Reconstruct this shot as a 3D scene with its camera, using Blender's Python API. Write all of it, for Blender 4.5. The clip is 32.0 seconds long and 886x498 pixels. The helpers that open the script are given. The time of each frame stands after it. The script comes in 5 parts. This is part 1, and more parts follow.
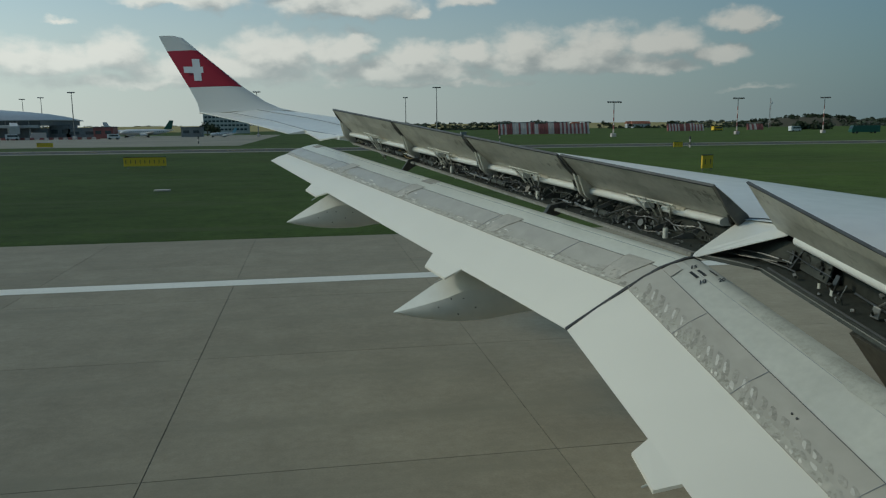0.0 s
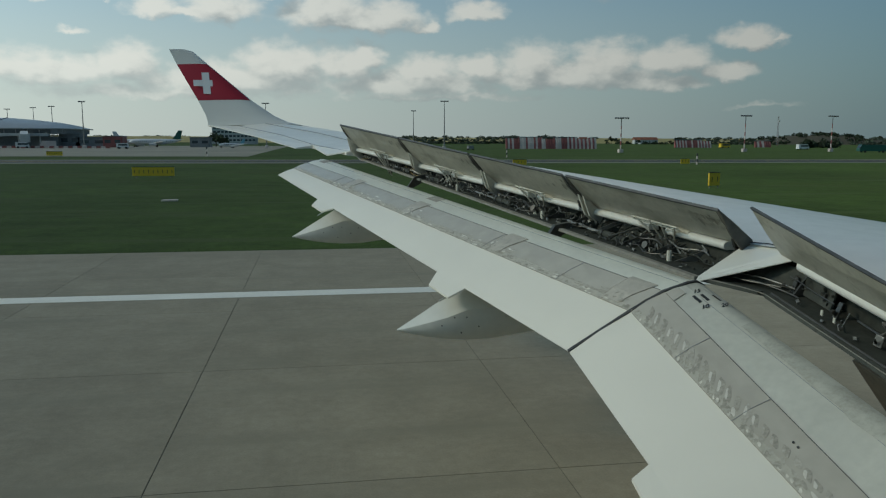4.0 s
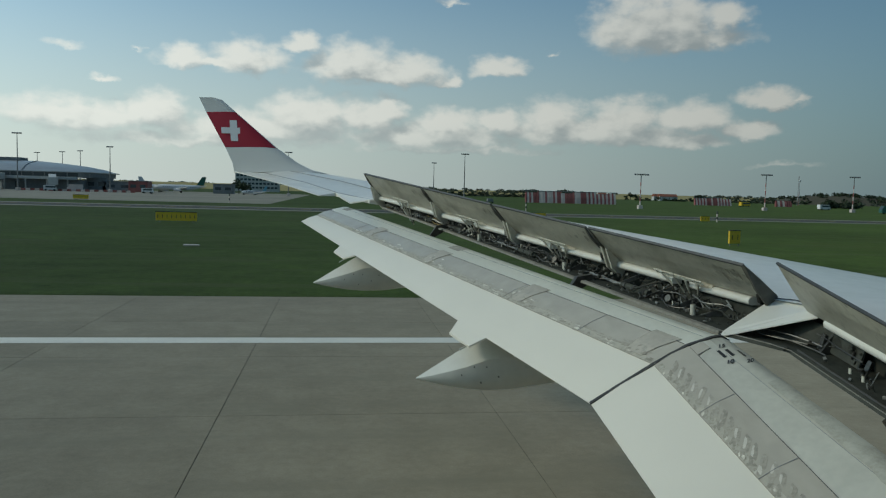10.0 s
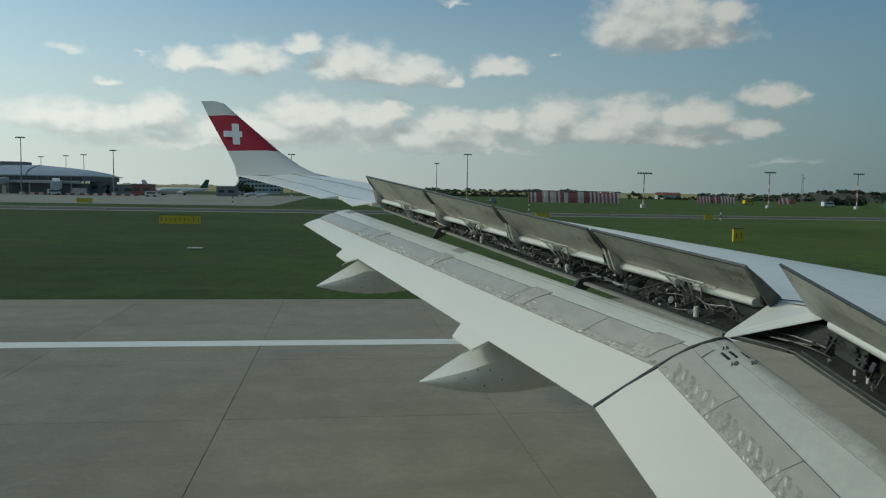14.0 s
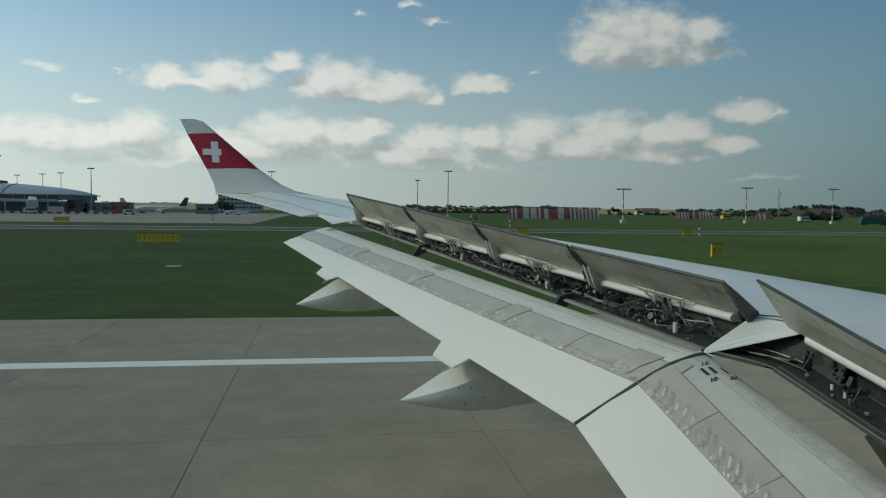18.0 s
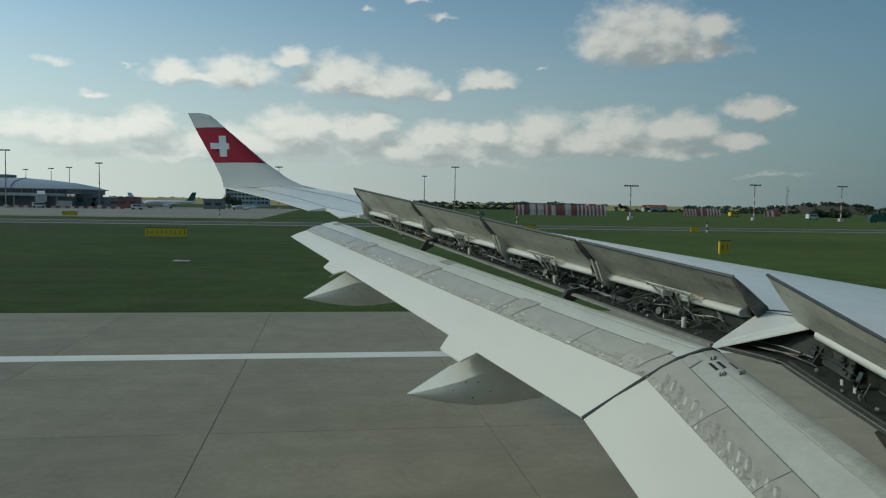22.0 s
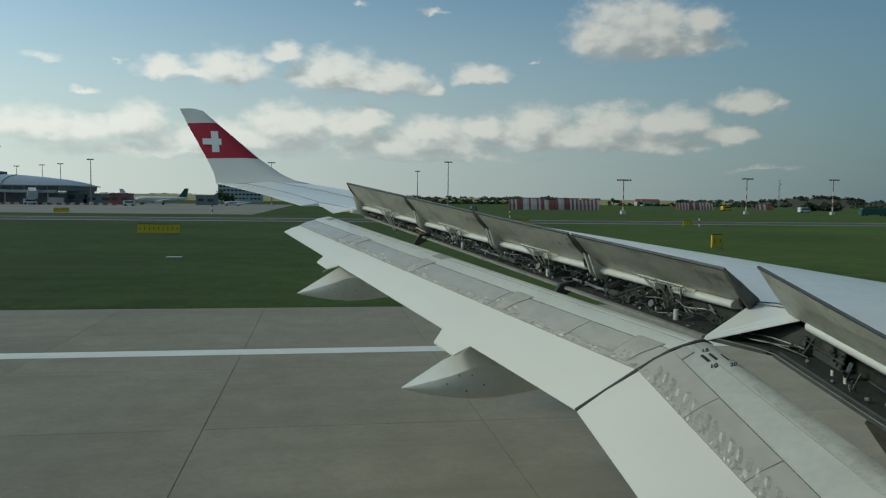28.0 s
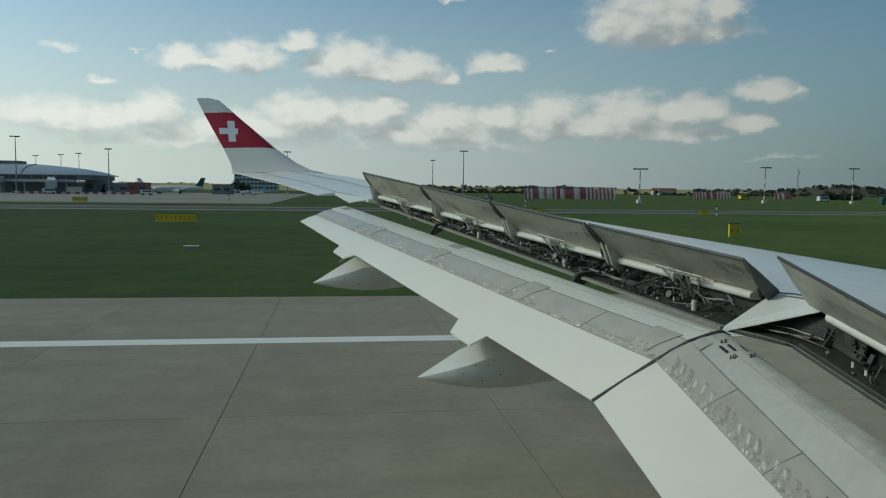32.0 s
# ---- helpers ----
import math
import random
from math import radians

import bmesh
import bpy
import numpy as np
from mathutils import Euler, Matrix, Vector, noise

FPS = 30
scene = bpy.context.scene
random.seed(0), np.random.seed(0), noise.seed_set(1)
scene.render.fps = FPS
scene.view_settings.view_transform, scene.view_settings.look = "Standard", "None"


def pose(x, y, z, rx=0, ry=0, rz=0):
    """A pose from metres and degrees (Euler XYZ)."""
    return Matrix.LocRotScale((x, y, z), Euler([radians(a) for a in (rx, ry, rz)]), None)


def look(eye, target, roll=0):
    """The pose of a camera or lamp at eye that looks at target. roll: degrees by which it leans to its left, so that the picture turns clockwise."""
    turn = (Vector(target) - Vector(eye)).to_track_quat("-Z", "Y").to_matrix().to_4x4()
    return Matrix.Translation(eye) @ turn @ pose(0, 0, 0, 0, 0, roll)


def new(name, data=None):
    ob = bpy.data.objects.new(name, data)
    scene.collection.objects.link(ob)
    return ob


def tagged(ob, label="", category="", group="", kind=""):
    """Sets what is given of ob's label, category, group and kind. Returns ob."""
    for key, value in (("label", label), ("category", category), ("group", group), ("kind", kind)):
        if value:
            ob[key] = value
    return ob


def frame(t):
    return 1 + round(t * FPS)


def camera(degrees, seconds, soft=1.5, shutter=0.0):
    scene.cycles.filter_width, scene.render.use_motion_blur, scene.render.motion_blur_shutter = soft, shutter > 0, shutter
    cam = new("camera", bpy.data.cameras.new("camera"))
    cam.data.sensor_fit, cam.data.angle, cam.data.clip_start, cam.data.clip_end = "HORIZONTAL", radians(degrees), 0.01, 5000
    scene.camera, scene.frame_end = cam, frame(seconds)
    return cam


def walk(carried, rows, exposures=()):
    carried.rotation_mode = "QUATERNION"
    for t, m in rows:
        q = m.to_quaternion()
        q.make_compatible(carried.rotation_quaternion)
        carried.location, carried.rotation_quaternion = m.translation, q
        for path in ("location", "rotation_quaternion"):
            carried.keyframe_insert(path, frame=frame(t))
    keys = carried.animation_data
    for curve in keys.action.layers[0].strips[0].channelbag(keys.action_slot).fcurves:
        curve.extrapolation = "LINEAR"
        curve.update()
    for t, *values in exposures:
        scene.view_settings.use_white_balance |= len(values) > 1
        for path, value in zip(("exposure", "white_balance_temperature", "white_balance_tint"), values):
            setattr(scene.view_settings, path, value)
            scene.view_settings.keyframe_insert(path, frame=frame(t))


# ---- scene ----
# the camera, held at a cabin window, and its walk
cam = camera(60, 32.0, soft=1.2)
SIZE = 1.4  # the plan below is drawn at 1 : 1.4


def view(eye, target, roll):
    return look(Vector(eye) * SIZE, Vector(target) * SIZE, roll)


EXPOSURE = [(0, -0.10, 6500, 3), (9, -0.04, 6500, 3), (11, 0.06, 6500, 3), (32, 0.06, 6500, 3)]
PATH = [
    (0, view((-0.005, -0.014, 3.946), (1.662, 9.719, 2.368), -0.54)),
    (0.5, view((-0.011, -0.024, 3.942), (1.706, 9.707, 2.405), -0.45)),
    (1, view((-0.012, -0.034, 3.958), (1.752, 9.691, 2.436), -0.63)),
    (1.5, view((-0.007, -0.044, 3.985), (1.751, 9.673, 2.405), -0.77)),
    (2, view((0.017, -0.017, 3.964), (1.750, 9.712, 2.430), -0.69)),
    (2.5, view((-0.012, -0.041, 3.971), (1.721, 9.692, 2.465), -0.48)),
    (4.5, view((0.009, -0.020, 3.995), (1.537, 9.779, 2.706), 0.56)),
    (5, view((-0.000, -0.014, 3.958), (1.557, 9.810, 2.925), 1.20)),
    (5.5, view((0.058, -0.008, 3.991), (1.610, 9.822, 3.009), 0.95)),
    (6, view((0.018, -0.039, 3.977), (1.635, 9.792, 3.123), 1.09)),
    (6.5, view((-0.013, -0.053, 3.976), (1.620, 9.779, 3.161), 1.11)),
    (7, view((-0.001, -0.036, 4.008), (1.640, 9.788, 3.122), 1.05)),
    (7.5, view((-0.010, -0.042, 3.985), (1.611, 9.791, 3.158), 1.14)),
    (8, view((-0.010, -0.033, 3.989), (1.518, 9.814, 3.158), 0.95)),
    (8.5, view((-0.009, -0.026, 4.007), (1.478, 9.828, 3.179), 0.72)),
    (9, view((-0.000, -0.001, 3.988), (1.475, 9.856, 3.176), 0.71)),
    (9.5, view((-0.014, -0.026, 3.996), (1.415, 9.838, 3.187), 0.88)),
    (10, view((-0.033, -0.041, 3.970), (1.338, 9.836, 3.224), 1.52)),
    (10.5, view((-0.015, -0.026, 4.002), (1.305, 9.855, 3.206), 1.22)),
    (11, view((-0.018, -0.030, 4.003), (1.282, 9.854, 3.221), 1.09)),
    (11.5, view((-0.008, -0.016, 3.992), (1.265, 9.873, 3.229), 1.23)),
    (12, view((-0.023, -0.031, 3.984), (1.265, 9.857, 3.237), 1.20)),
    (12.5, view((-0.021, -0.033, 3.989), (1.274, 9.853, 3.221), 1.23)),
    (13, view((-0.013, -0.029, 3.984), (1.289, 9.858, 3.238), 1.12)),
    (13.5, view((-0.024, -0.032, 3.978), (1.293, 9.854, 3.249), 1.08)),
    (14, view((-0.022, -0.033, 3.992), (1.304, 9.851, 3.251), 1.00)),
    (14.5, view((-0.013, -0.021, 3.993), (1.400, 9.857, 3.333), 1.05)),
    (15, view((-0.019, -0.043, 4.000), (1.483, 9.827, 3.437), 0.82)),
    (15.5, view((-0.014, -0.038, 4.009), (1.491, 9.832, 3.446), 0.72)),
    (17.5, view((-0.017, -0.034, 4.002), (1.523, 9.833, 3.477), 0.70)),
    (18, view((-0.014, -0.029, 3.999), (1.553, 9.834, 3.478), 0.73)),
    (18.5, view((-0.030, -0.042, 3.986), (1.592, 9.814, 3.491), 0.83)),
    (19, view((-0.034, -0.041, 3.980), (1.615, 9.811, 3.516), 0.90)),
    (19.5, view((-0.017, -0.028, 3.989), (1.635, 9.823, 3.504), 0.75)),
    (20, view((-0.013, -0.025, 3.979), (1.651, 9.825, 3.513), 0.75)),
    (20.5, view((-0.043, -0.042, 3.973), (1.647, 9.805, 3.541), 0.79)),
    (21, view((-0.033, -0.026, 3.970), (1.572, 9.832, 3.481), 0.97)),
    (21.5, view((-0.018, -0.013, 3.987), (1.491, 9.856, 3.418), 0.76)),
    (22, view((-0.020, -0.018, 3.981), (1.462, 9.855, 3.406), 0.96)),
    (22.5, view((-0.008, -0.006, 3.984), (1.461, 9.869, 3.420), 0.84)),
    (23, view((-0.026, -0.025, 3.977), (1.440, 9.851, 3.423), 0.97)),
    (23.5, view((-0.025, -0.016, 3.969), (1.419, 9.864, 3.425), 1.01)),
    (24, view((-0.025, -0.025, 3.972), (1.416, 9.857, 3.441), 0.90)),
    (24.5, view((-0.035, -0.047, 3.991), (1.444, 9.825, 3.379), 0.65)),
    (25, view((-0.035, -0.043, 3.974), (1.464, 9.825, 3.367), 0.75)),
    (25.5, view((-0.029, -0.031, 3.981), (1.495, 9.833, 3.368), 0.76)),
    (27.5, view((-0.030, -0.035, 3.969), (1.577, 9.817, 3.358), 0.71)),
    (28, view((-0.020, -0.032, 3.974), (1.547, 9.824, 3.336), 0.72)),
    (28.5, view((-0.030, -0.041, 3.975), (1.535, 9.814, 3.321), 0.64)),
    (29, view((-0.025, -0.029, 3.971), (1.519, 9.830, 3.325), 0.74)),
    (29.5, view((-0.022, -0.032, 3.980), (1.448, 9.836, 3.293), 0.54)),
    (30, view((-0.030, -0.020, 3.966), (1.408, 9.852, 3.265), 0.76)),
    (30.5, view((-0.024, -0.029, 3.975), (1.397, 9.844, 3.272), 0.63)),
    (31, view((-0.012, -0.026, 3.982), (1.411, 9.847, 3.270), 0.49)),
    (31.5, view((-0.034, -0.040, 3.987), (1.382, 9.831, 3.243), 0.47)),
    (32, view((-0.028, -0.023, 3.979), (1.343, 9.851, 3.198), 0.69)),
]
walk(cam, PATH, EXPOSURE)

# ---- world, sun ----
SUN_FROM = Vector((-0.82, 0.02, 0.57)).normalized()
world = bpy.data.worlds.new("sky")
scene.world = world
world.use_nodes = True


class Net:
    """Short hand for building node trees."""

    def __init__(self, tree):
        self.t = tree
        tree.nodes.clear()

    def add(self, kind, **kw):
        n = self.t.nodes.new(kind)
        for k, v in kw.items():
            setattr(n, k, v)
        return n

    def link(self, a, b):
        self.t.links.new(a, b)

    def put(self, sock, v):
        if isinstance(v, (int, float)):
            sock.default_value = v
        elif isinstance(v, tuple):
            sock.default_value = v if len(v) == len(sock.default_value) else (*v, 1)
        else:
            self.link(v, sock)

    def math(self, op, a, b=0.0, c=0.0, clamp=False):
        n = self.add("ShaderNodeMath", operation=op, use_clamp=clamp)
        for i, v in enumerate((a, b, c)):
            self.put(n.inputs[i], v)
        return n.outputs[0]

    def mix(self, f, a, b):
        n = self.add("ShaderNodeMix", data_type="RGBA")
        self.put(n.inputs[0], f), self.put(n.inputs[6], a), self.put(n.inputs[7], b)
        return n.outputs[2]

    def ramp(self, v, lo, hi, a=0.0, b=1.0, smooth=True):
        n = self.add("ShaderNodeMapRange", interpolation_type="SMOOTHSTEP" if smooth else "LINEAR")
        self.put(n.inputs[0], v)
        for i, x in zip((1, 2, 3, 4), (lo, hi, a, b)):
            n.inputs[i].default_value = x
        return n.outputs[0]

    def noise(self, vec, scale, detail=4.0, rough=0.55, lac=2.0):
        n = self.add("ShaderNodeTexNoise")
        self.link(vec, n.inputs["Vector"])
        n.inputs["Scale"].default_value, n.inputs["Detail"].default_value = scale, detail
        n.inputs["Roughness"].default_value, n.inputs["Lacunarity"].default_value = rough, lac
        return n.outputs["Fac"]

    def scaled(self, vec, s, loc=(0, 0, 0)):
        n = self.add("ShaderNodeMapping")
        self.link(vec, n.inputs[0])
        n.inputs["Scale"].default_value, n.inputs["Location"].default_value = s, loc
        return n.outputs[0]


def build_sky():
    """Hazy blue sky with rows of cumulus, all by direction."""
    n = Net(world.node_tree)
    sky = n.add("ShaderNodeTexSky", sky_type="NISHITA", sun_disc=False)
    sky.sun_elevation = math.asin(SUN_FROM.z)
    sky.sun_rotation = math.atan2(SUN_FROM.x, SUN_FROM.y)
    sky.air_density, sky.dust_density, sky.ozone_density, sky.altitude = 1.0, 1.3, 0.5, 300
    way = n.add("ShaderNodeTexCoord").outputs["Generated"]
    sep = n.add("ShaderNodeSeparateXYZ")
    n.link(way, sep.inputs[0])
    az = n.math("MULTIPLY", n.math("ARCTAN2", sep.outputs[0], sep.outputs[1]), 57.2958)
    el = n.math("MULTIPLY", n.math("ARCSINE", sep.outputs[2]), 57.2958)
    # each cloud: azimuth, elevation of its base line, half width, height in degrees, and how thick it is
    def density(az, el):
        at = n.add("ShaderNodeCombineXYZ")
        n.put(at.inputs[0], az), n.put(at.inputs[1], el)
        flat = n.scaled(at.outputs[0], (1, 1.5, 1))
        # ragged outlines: the place is bent by a broad and a fine turbulence
        bends = []
        for scale, detail, wide, tall in ((0.30, 2.0, 2.6, 1.4), (1.0, 3.0, 1.1, 0.8)):
            soft = n.add("ShaderNodeTexNoise")
            soft.inputs["Scale"].default_value, soft.inputs["Detail"].default_value, soft.inputs["Roughness"].default_value = scale, detail, 0.6
            n.link(flat, soft.inputs["Vector"])
            part_ = n.add("ShaderNodeSeparateColor")
            n.link(soft.outputs["Color"], part_.inputs[0])
            bends.append((n.math("MULTIPLY", n.math("SUBTRACT", part_.outputs[0], 0.5), wide), n.math("MULTIPLY", n.math("SUBTRACT", part_.outputs[1], 0.5), tall)))
        ax = n.math("ADD", az, n.math("ADD", bends[0][0], bends[1][0]))
        ex = n.math("ADD", el, n.math("ADD", bends[0][1], bends[1][1]))
        field = None
        for a, e, w, h, peak in CLOUDS:
            dx = n.math("DIVIDE", n.math("SUBTRACT", ax, a), w)
            dy = n.math("SUBTRACT", ex, e)
            up = n.math("DIVIDE", n.math("MAXIMUM", dy, 0.0), h)
            dn = n.math("DIVIDE", n.math("MINIMUM", dy, 0.0), h * 0.55)
            d = n.math("ADD", n.math("MULTIPLY", dx, dx), n.math("ADD", n.math("MULTIPLY", up, up), n.math("MULTIPLY", dn, dn)))
            d = n.math("SUBTRACT", peak, n.math("SQRT", d))
            field = d if field is None else n.math("SMOOTH_MAX", field, d, 0.12)
        # fair-weather clouds over the rest of the sky
        rest = n.math("SUBTRACT", n.math("MULTIPLY", n.noise(flat, 0.05, 4, 0.5), 4.2), 2.75)
        behind = n.ramp(n.math("ABSOLUTE", n.math("SUBTRACT", az, 9.0)), 38, 60)
        rest = n.math("SUBTRACT", rest, n.math("MULTIPLY", n.math("SUBTRACT", 1.0, behind), 3.0))
        field = n.math("MAXIMUM", field, rest)
        billow = n.noise(flat, 0.75, 6, 0.5)
        return n.math("ADD", field, n.math("MULTIPLY", n.math("SUBTRACT", billow, 0.5), 0.75))

    dens = density(az, el)
    toward = density(n.math("SUBTRACT", az, 0.7), n.math("ADD", el, 1.2))
    cover = n.math("MULTIPLY", n.ramp(dens, -0.06, 0.60), 0.93)
    fold = n.add("ShaderNodeCombineXYZ")
    n.put(fold.inputs[0], az), n.put(fold.inputs[1], n.math("MULTIPLY", el, 1.9))
    folds = n.math("MULTIPLY", n.math("SUBTRACT", n.noise(fold.outputs[0], 0.50, 3, 0.5), 0.5), 0.6)
    shade = n.ramp(n.math("ADD", folds, n.math("SUBTRACT", toward, n.math("MULTIPLY", dens, 0.62))), -0.28, 0.62)
    white = n.mix(shade, CLOUD_LIGHT, CLOUD_DARK)
    haze = n.ramp(el, -2.0, 21.5, 0.95, 0.06)
    haze = n.math("POWER", haze, 1.25)
    side = n.ramp(n.math("ABSOLUTE", n.math("ADD", az, 62.0)), 20.0, 106.0, 1.0, 0.0, False)
    glow = n.mix(side, HAZE_FAR, HAZE_SUN)
    gain = n.add("ShaderNodeVectorMath", operation="SCALE")
    n.link(sky.outputs[0], gain.inputs[0])
    n.link(n.math("MULTIPLY", n.ramp(side, 0.0, 1.0, 0.60, 1.34, False), SKY_GAIN), gain.inputs[3])
    tint = n.add("ShaderNodeVectorMath", operation="MULTIPLY")
    n.link(gain.outputs[0], tint.inputs[0])
    tint.inputs[1].default_value = (0.72, 1.0, 1.07)
    base = n.mix(haze, tint.outputs[0], glow)
    dim = n.add("ShaderNodeVectorMath", operation="SCALE")
    n.link(white, dim.inputs[0]), n.link(n.ramp(side, 0.0, 0.7, 0.50, 1.0, False), dim.inputs[3])
    white = dim.outputs[0]
    veil = n.math("MULTIPLY", cover, n.ramp(el, 0.5, 5.5, 0.35, 0.96))
    colour = n.mix(veil, base, white)
    bg = n.add("ShaderNodeBackground")
    n.link(colour, bg.inputs[0])
    bg.inputs[1].default_value = 1.0
    n.link(bg.outputs[0], n.add("ShaderNodeOutputWorld").inputs[0])


SKY_GAIN = 0.098
CLOUD_LIGHT, CLOUD_DARK = (0.81, 0.80, 0.765), (0.40, 0.435, 0.45)
HAZE_SUN, HAZE_FAR = (0.79, 0.825, 0.80), (0.100, 0.156, 0.184)
CLOUDS = (
    (21.8, 11.5, 4.4, 3.7, 1.00),
    (24.2, 11.8, 3.7, 2.8, 1.00),
    (27.4, 12.2, 2.8, 1.7, 0.85),
    (24.6, 11.0, 5.5, 1.6, 1.00),
    (-10.9, 8.7, 2.2, 1.4, 1.00),
    (-6.5, 8.8, 3.5, 1.9, 1.00),
    (-9.0, 8.5, 2.7, 0.8, 0.90),
    (-2.8, 10.2, 2.0, 1.2, 0.95),
    (1.2, 8.7, 4.4, 2.5, 1.00),
    (5.1, 8.5, 3.4, 1.9, 1.00),
    (3.4, 8.1, 5.2, 1.1, 1.00),
    (7.6, 8.0, 1.6, 0.8, 0.90),
    (11.7, 8.9, 2.6, 1.3, 1.00),
    (15.4, 10.1, 0.9, 0.4, 0.55),
    (-12.8, 4.8, 2.6, 2.1, 1.00),
    (-17.2, 4.3, 8.0, 1.9, 0.95),
    (-2.3, 4.8, 4.4, 2.8, 1.00),
    (2.2, 5.1, 3.3, 2.1, 1.00),
    (3.7, 5.8, 1.9, 1.6, 1.00),
    (7.9, 4.8, 3.3, 1.7, 1.00),
    (-5.5, 3.9, 9.1, 1.9, 1.00),
    (6.8, 3.8, 8.5, 1.7, 1.00),
    (11.7, 5.0, 2.3, 1.5, 1.00),
    (15.6, 5.1, 3.3, 2.3, 1.00),
    (20.8, 5.3, 3.6, 2.2, 1.00),
    (25.6, 5.3, 3.4, 1.9, 1.00),
    (29.2, 4.6, 2.4, 1.2, 0.95),
    (18.5, 4.4, 10.3, 1.6, 1.00),
    (24.6, 3.9, 6.4, 1.0, 0.85),
    (30.6, 6.8, 2.4, 1.2, 0.95),
    (32.1, 6.9, 1.7, 0.6, 0.70),
    (-15.9, 7.1, 2.6, 0.5, 0.65),
    (-13.8, 9.1, 1.1, 0.4, 0.50),
    (-9.7, 14.6, 1.9, 0.6, 0.55),
    (6.5, 14.6, 2.2, 0.8, 0.60),
    (8.3, 13.6, 2.5, 0.6, 0.58),
    (2.7, 13.8, 1.3, 0.6, 0.50),
    (-18.2, 9.0, 2.9, 0.9, 0.42),
    (-10.1, 3.1, 14.7, 1.2, 0.75),
    (8.5, 3.0, 15.6, 0.9, 0.65),
    (31.4, 2.4, 6.1, 0.6, 0.45),
)
build_sky()

sun = new("sun", bpy.data.lights.new("sun", "SUN"))
sun.data.energy, sun.data.angle, sun.data.color = 1.05, radians(8.0), (1.0, 0.87, 0.68)
sun.matrix_world = look(SUN_FROM * 50, (0, 0, 0))

# ---- materials ----
def material(name, colour, rough=0.6, metal=0.0, grain=(), bump=0.0, bump_scale=40.0, spots=(), streak=None, spec=0.5, per_piece=0.0, island=0.0, chalky=0.0):
    """grain: (scale, amount) pairs that lighten and darken; spots: (scale, from, to, colour) stains;
    streak: (stretch vector, scale, from, to, colour); per_piece: brightness steps from object to object."""
    m = bpy.data.materials.new(name)
    m.use_nodes = True
    n = Net(m.node_tree)
    bsdf = n.add("ShaderNodeBsdfPrincipled")
    where = n.add("ShaderNodeNewGeometry").outputs["Position"]
    col = (*colour, 1.0)
    rgb = n.add("ShaderNodeRGB")
    rgb.outputs[0].default_value = col
    col = rgb.outputs[0]
    for scale, amount in grain:
        v = n.ramp(n.noise(where, scale, 2.0 if amount < 0.055 else 5.0, 0.5), 0.2, 0.8, 1 - amount * 1.4, 1 + amount * 1.4, False)
        s = n.add("ShaderNodeVectorMath", operation="SCALE")
        n.link(col, s.inputs[0]), n.link(v, s.inputs[3])
        col = s.outputs[0]
    if per_piece:
        v = n.ramp(n.add("ShaderNodeObjectInfo").outputs["Random"], 0, 1, 1 - per_piece, 1 + per_piece, False)
        s = n.add("ShaderNodeVectorMath", operation="SCALE")
        n.link(col, s.inputs[0]), n.link(v, s.inputs[3])
        col = s.outputs[0]
    if island:
        v = n.ramp(n.add("ShaderNodeNewGeometry").outputs["Random Per Island"], 0, 1, 1 - island, 1 + island, False)
        s = n.add("ShaderNodeVectorMath", operation="SCALE")
        n.link(col, s.inputs[0]), n.link(v, s.inputs[3])
        col = s.outputs[0]
    for scale, lo, hi, c in spots:
        col = n.mix(n.ramp(n.noise(where, scale, 6, 0.65), lo, hi), col, (*c, 1.0))
    if streak:
        stretch, scale, lo, hi, c = streak
        col = n.mix(n.ramp(n.noise(n.scaled(where, stretch), scale, 5, 0.6), lo, hi), col, (*c, 1.0))
    n.link(col, bsdf.inputs["Base Color"])
    rv = n.ramp(n.noise(where, 3.0 if bump_scale < 100 else 30.0, 4, 0.6), 0.3, 0.7, max(rough - (0.08 if rough > 0.4 else 0.02), 0.02), min(rough + (0.08 if rough > 0.4 else 0.02), 1), False)
    n.link(rv, bsdf.inputs["Roughness"])
    bsdf.inputs["Metallic"].default_value = metal
    bsdf.inputs["Diffuse Roughness"].default_value = chalky
    bsdf.inputs["Specular IOR Level"].default_value = spec
    if bump:
        b = n.add("ShaderNodeBump")
        b.inputs["Strength"].default_value, b.inputs["Distance"].default_value = 1.0, bump
        n.link(n.noise(where, bump_scale, 5, 0.6), b.inputs["Height"])
        n.link(b.outputs[0], bsdf.inputs["Normal"])
    n.link(bsdf.outputs[0], n.add("ShaderNodeOutputMaterial").inputs[0])
    return m


CONCRETE = material("runway concrete", (0.322, 0.287, 0.212), 0.85, grain=((0.11, 0.10), (0.9, 0.09), (5, 0.07), (22, 0.07)), bump=0.004, bump_scale=30,
                    spots=((0.35, 0.56, 0.75, (0.29, 0.266, 0.197)),), streak=((0.14, 1.0, 1), 0.55, 0.46, 0.78, (0.272, 0.250, 0.186)), per_piece=0.045, spec=0.12, chalky=0.45)
JOINT = material("joint sealant", (0.205, 0.19, 0.147), 0.9, grain=((2.0, 0.3),), spec=0.2)
LINE_WHITE = material("worn white marking paint", (0.76, 0.74, 0.65), 0.7, grain=((0.6, 0.06), (9, 0.07)), spots=((6, 0.62, 0.8, (0.3, 0.3, 0.28)),))
LINE_YELLOW = material("worn yellow marking paint", (0.50, 0.33, 0.05), 0.7, grain=((0.7, 0.12), (9, 0.1)))
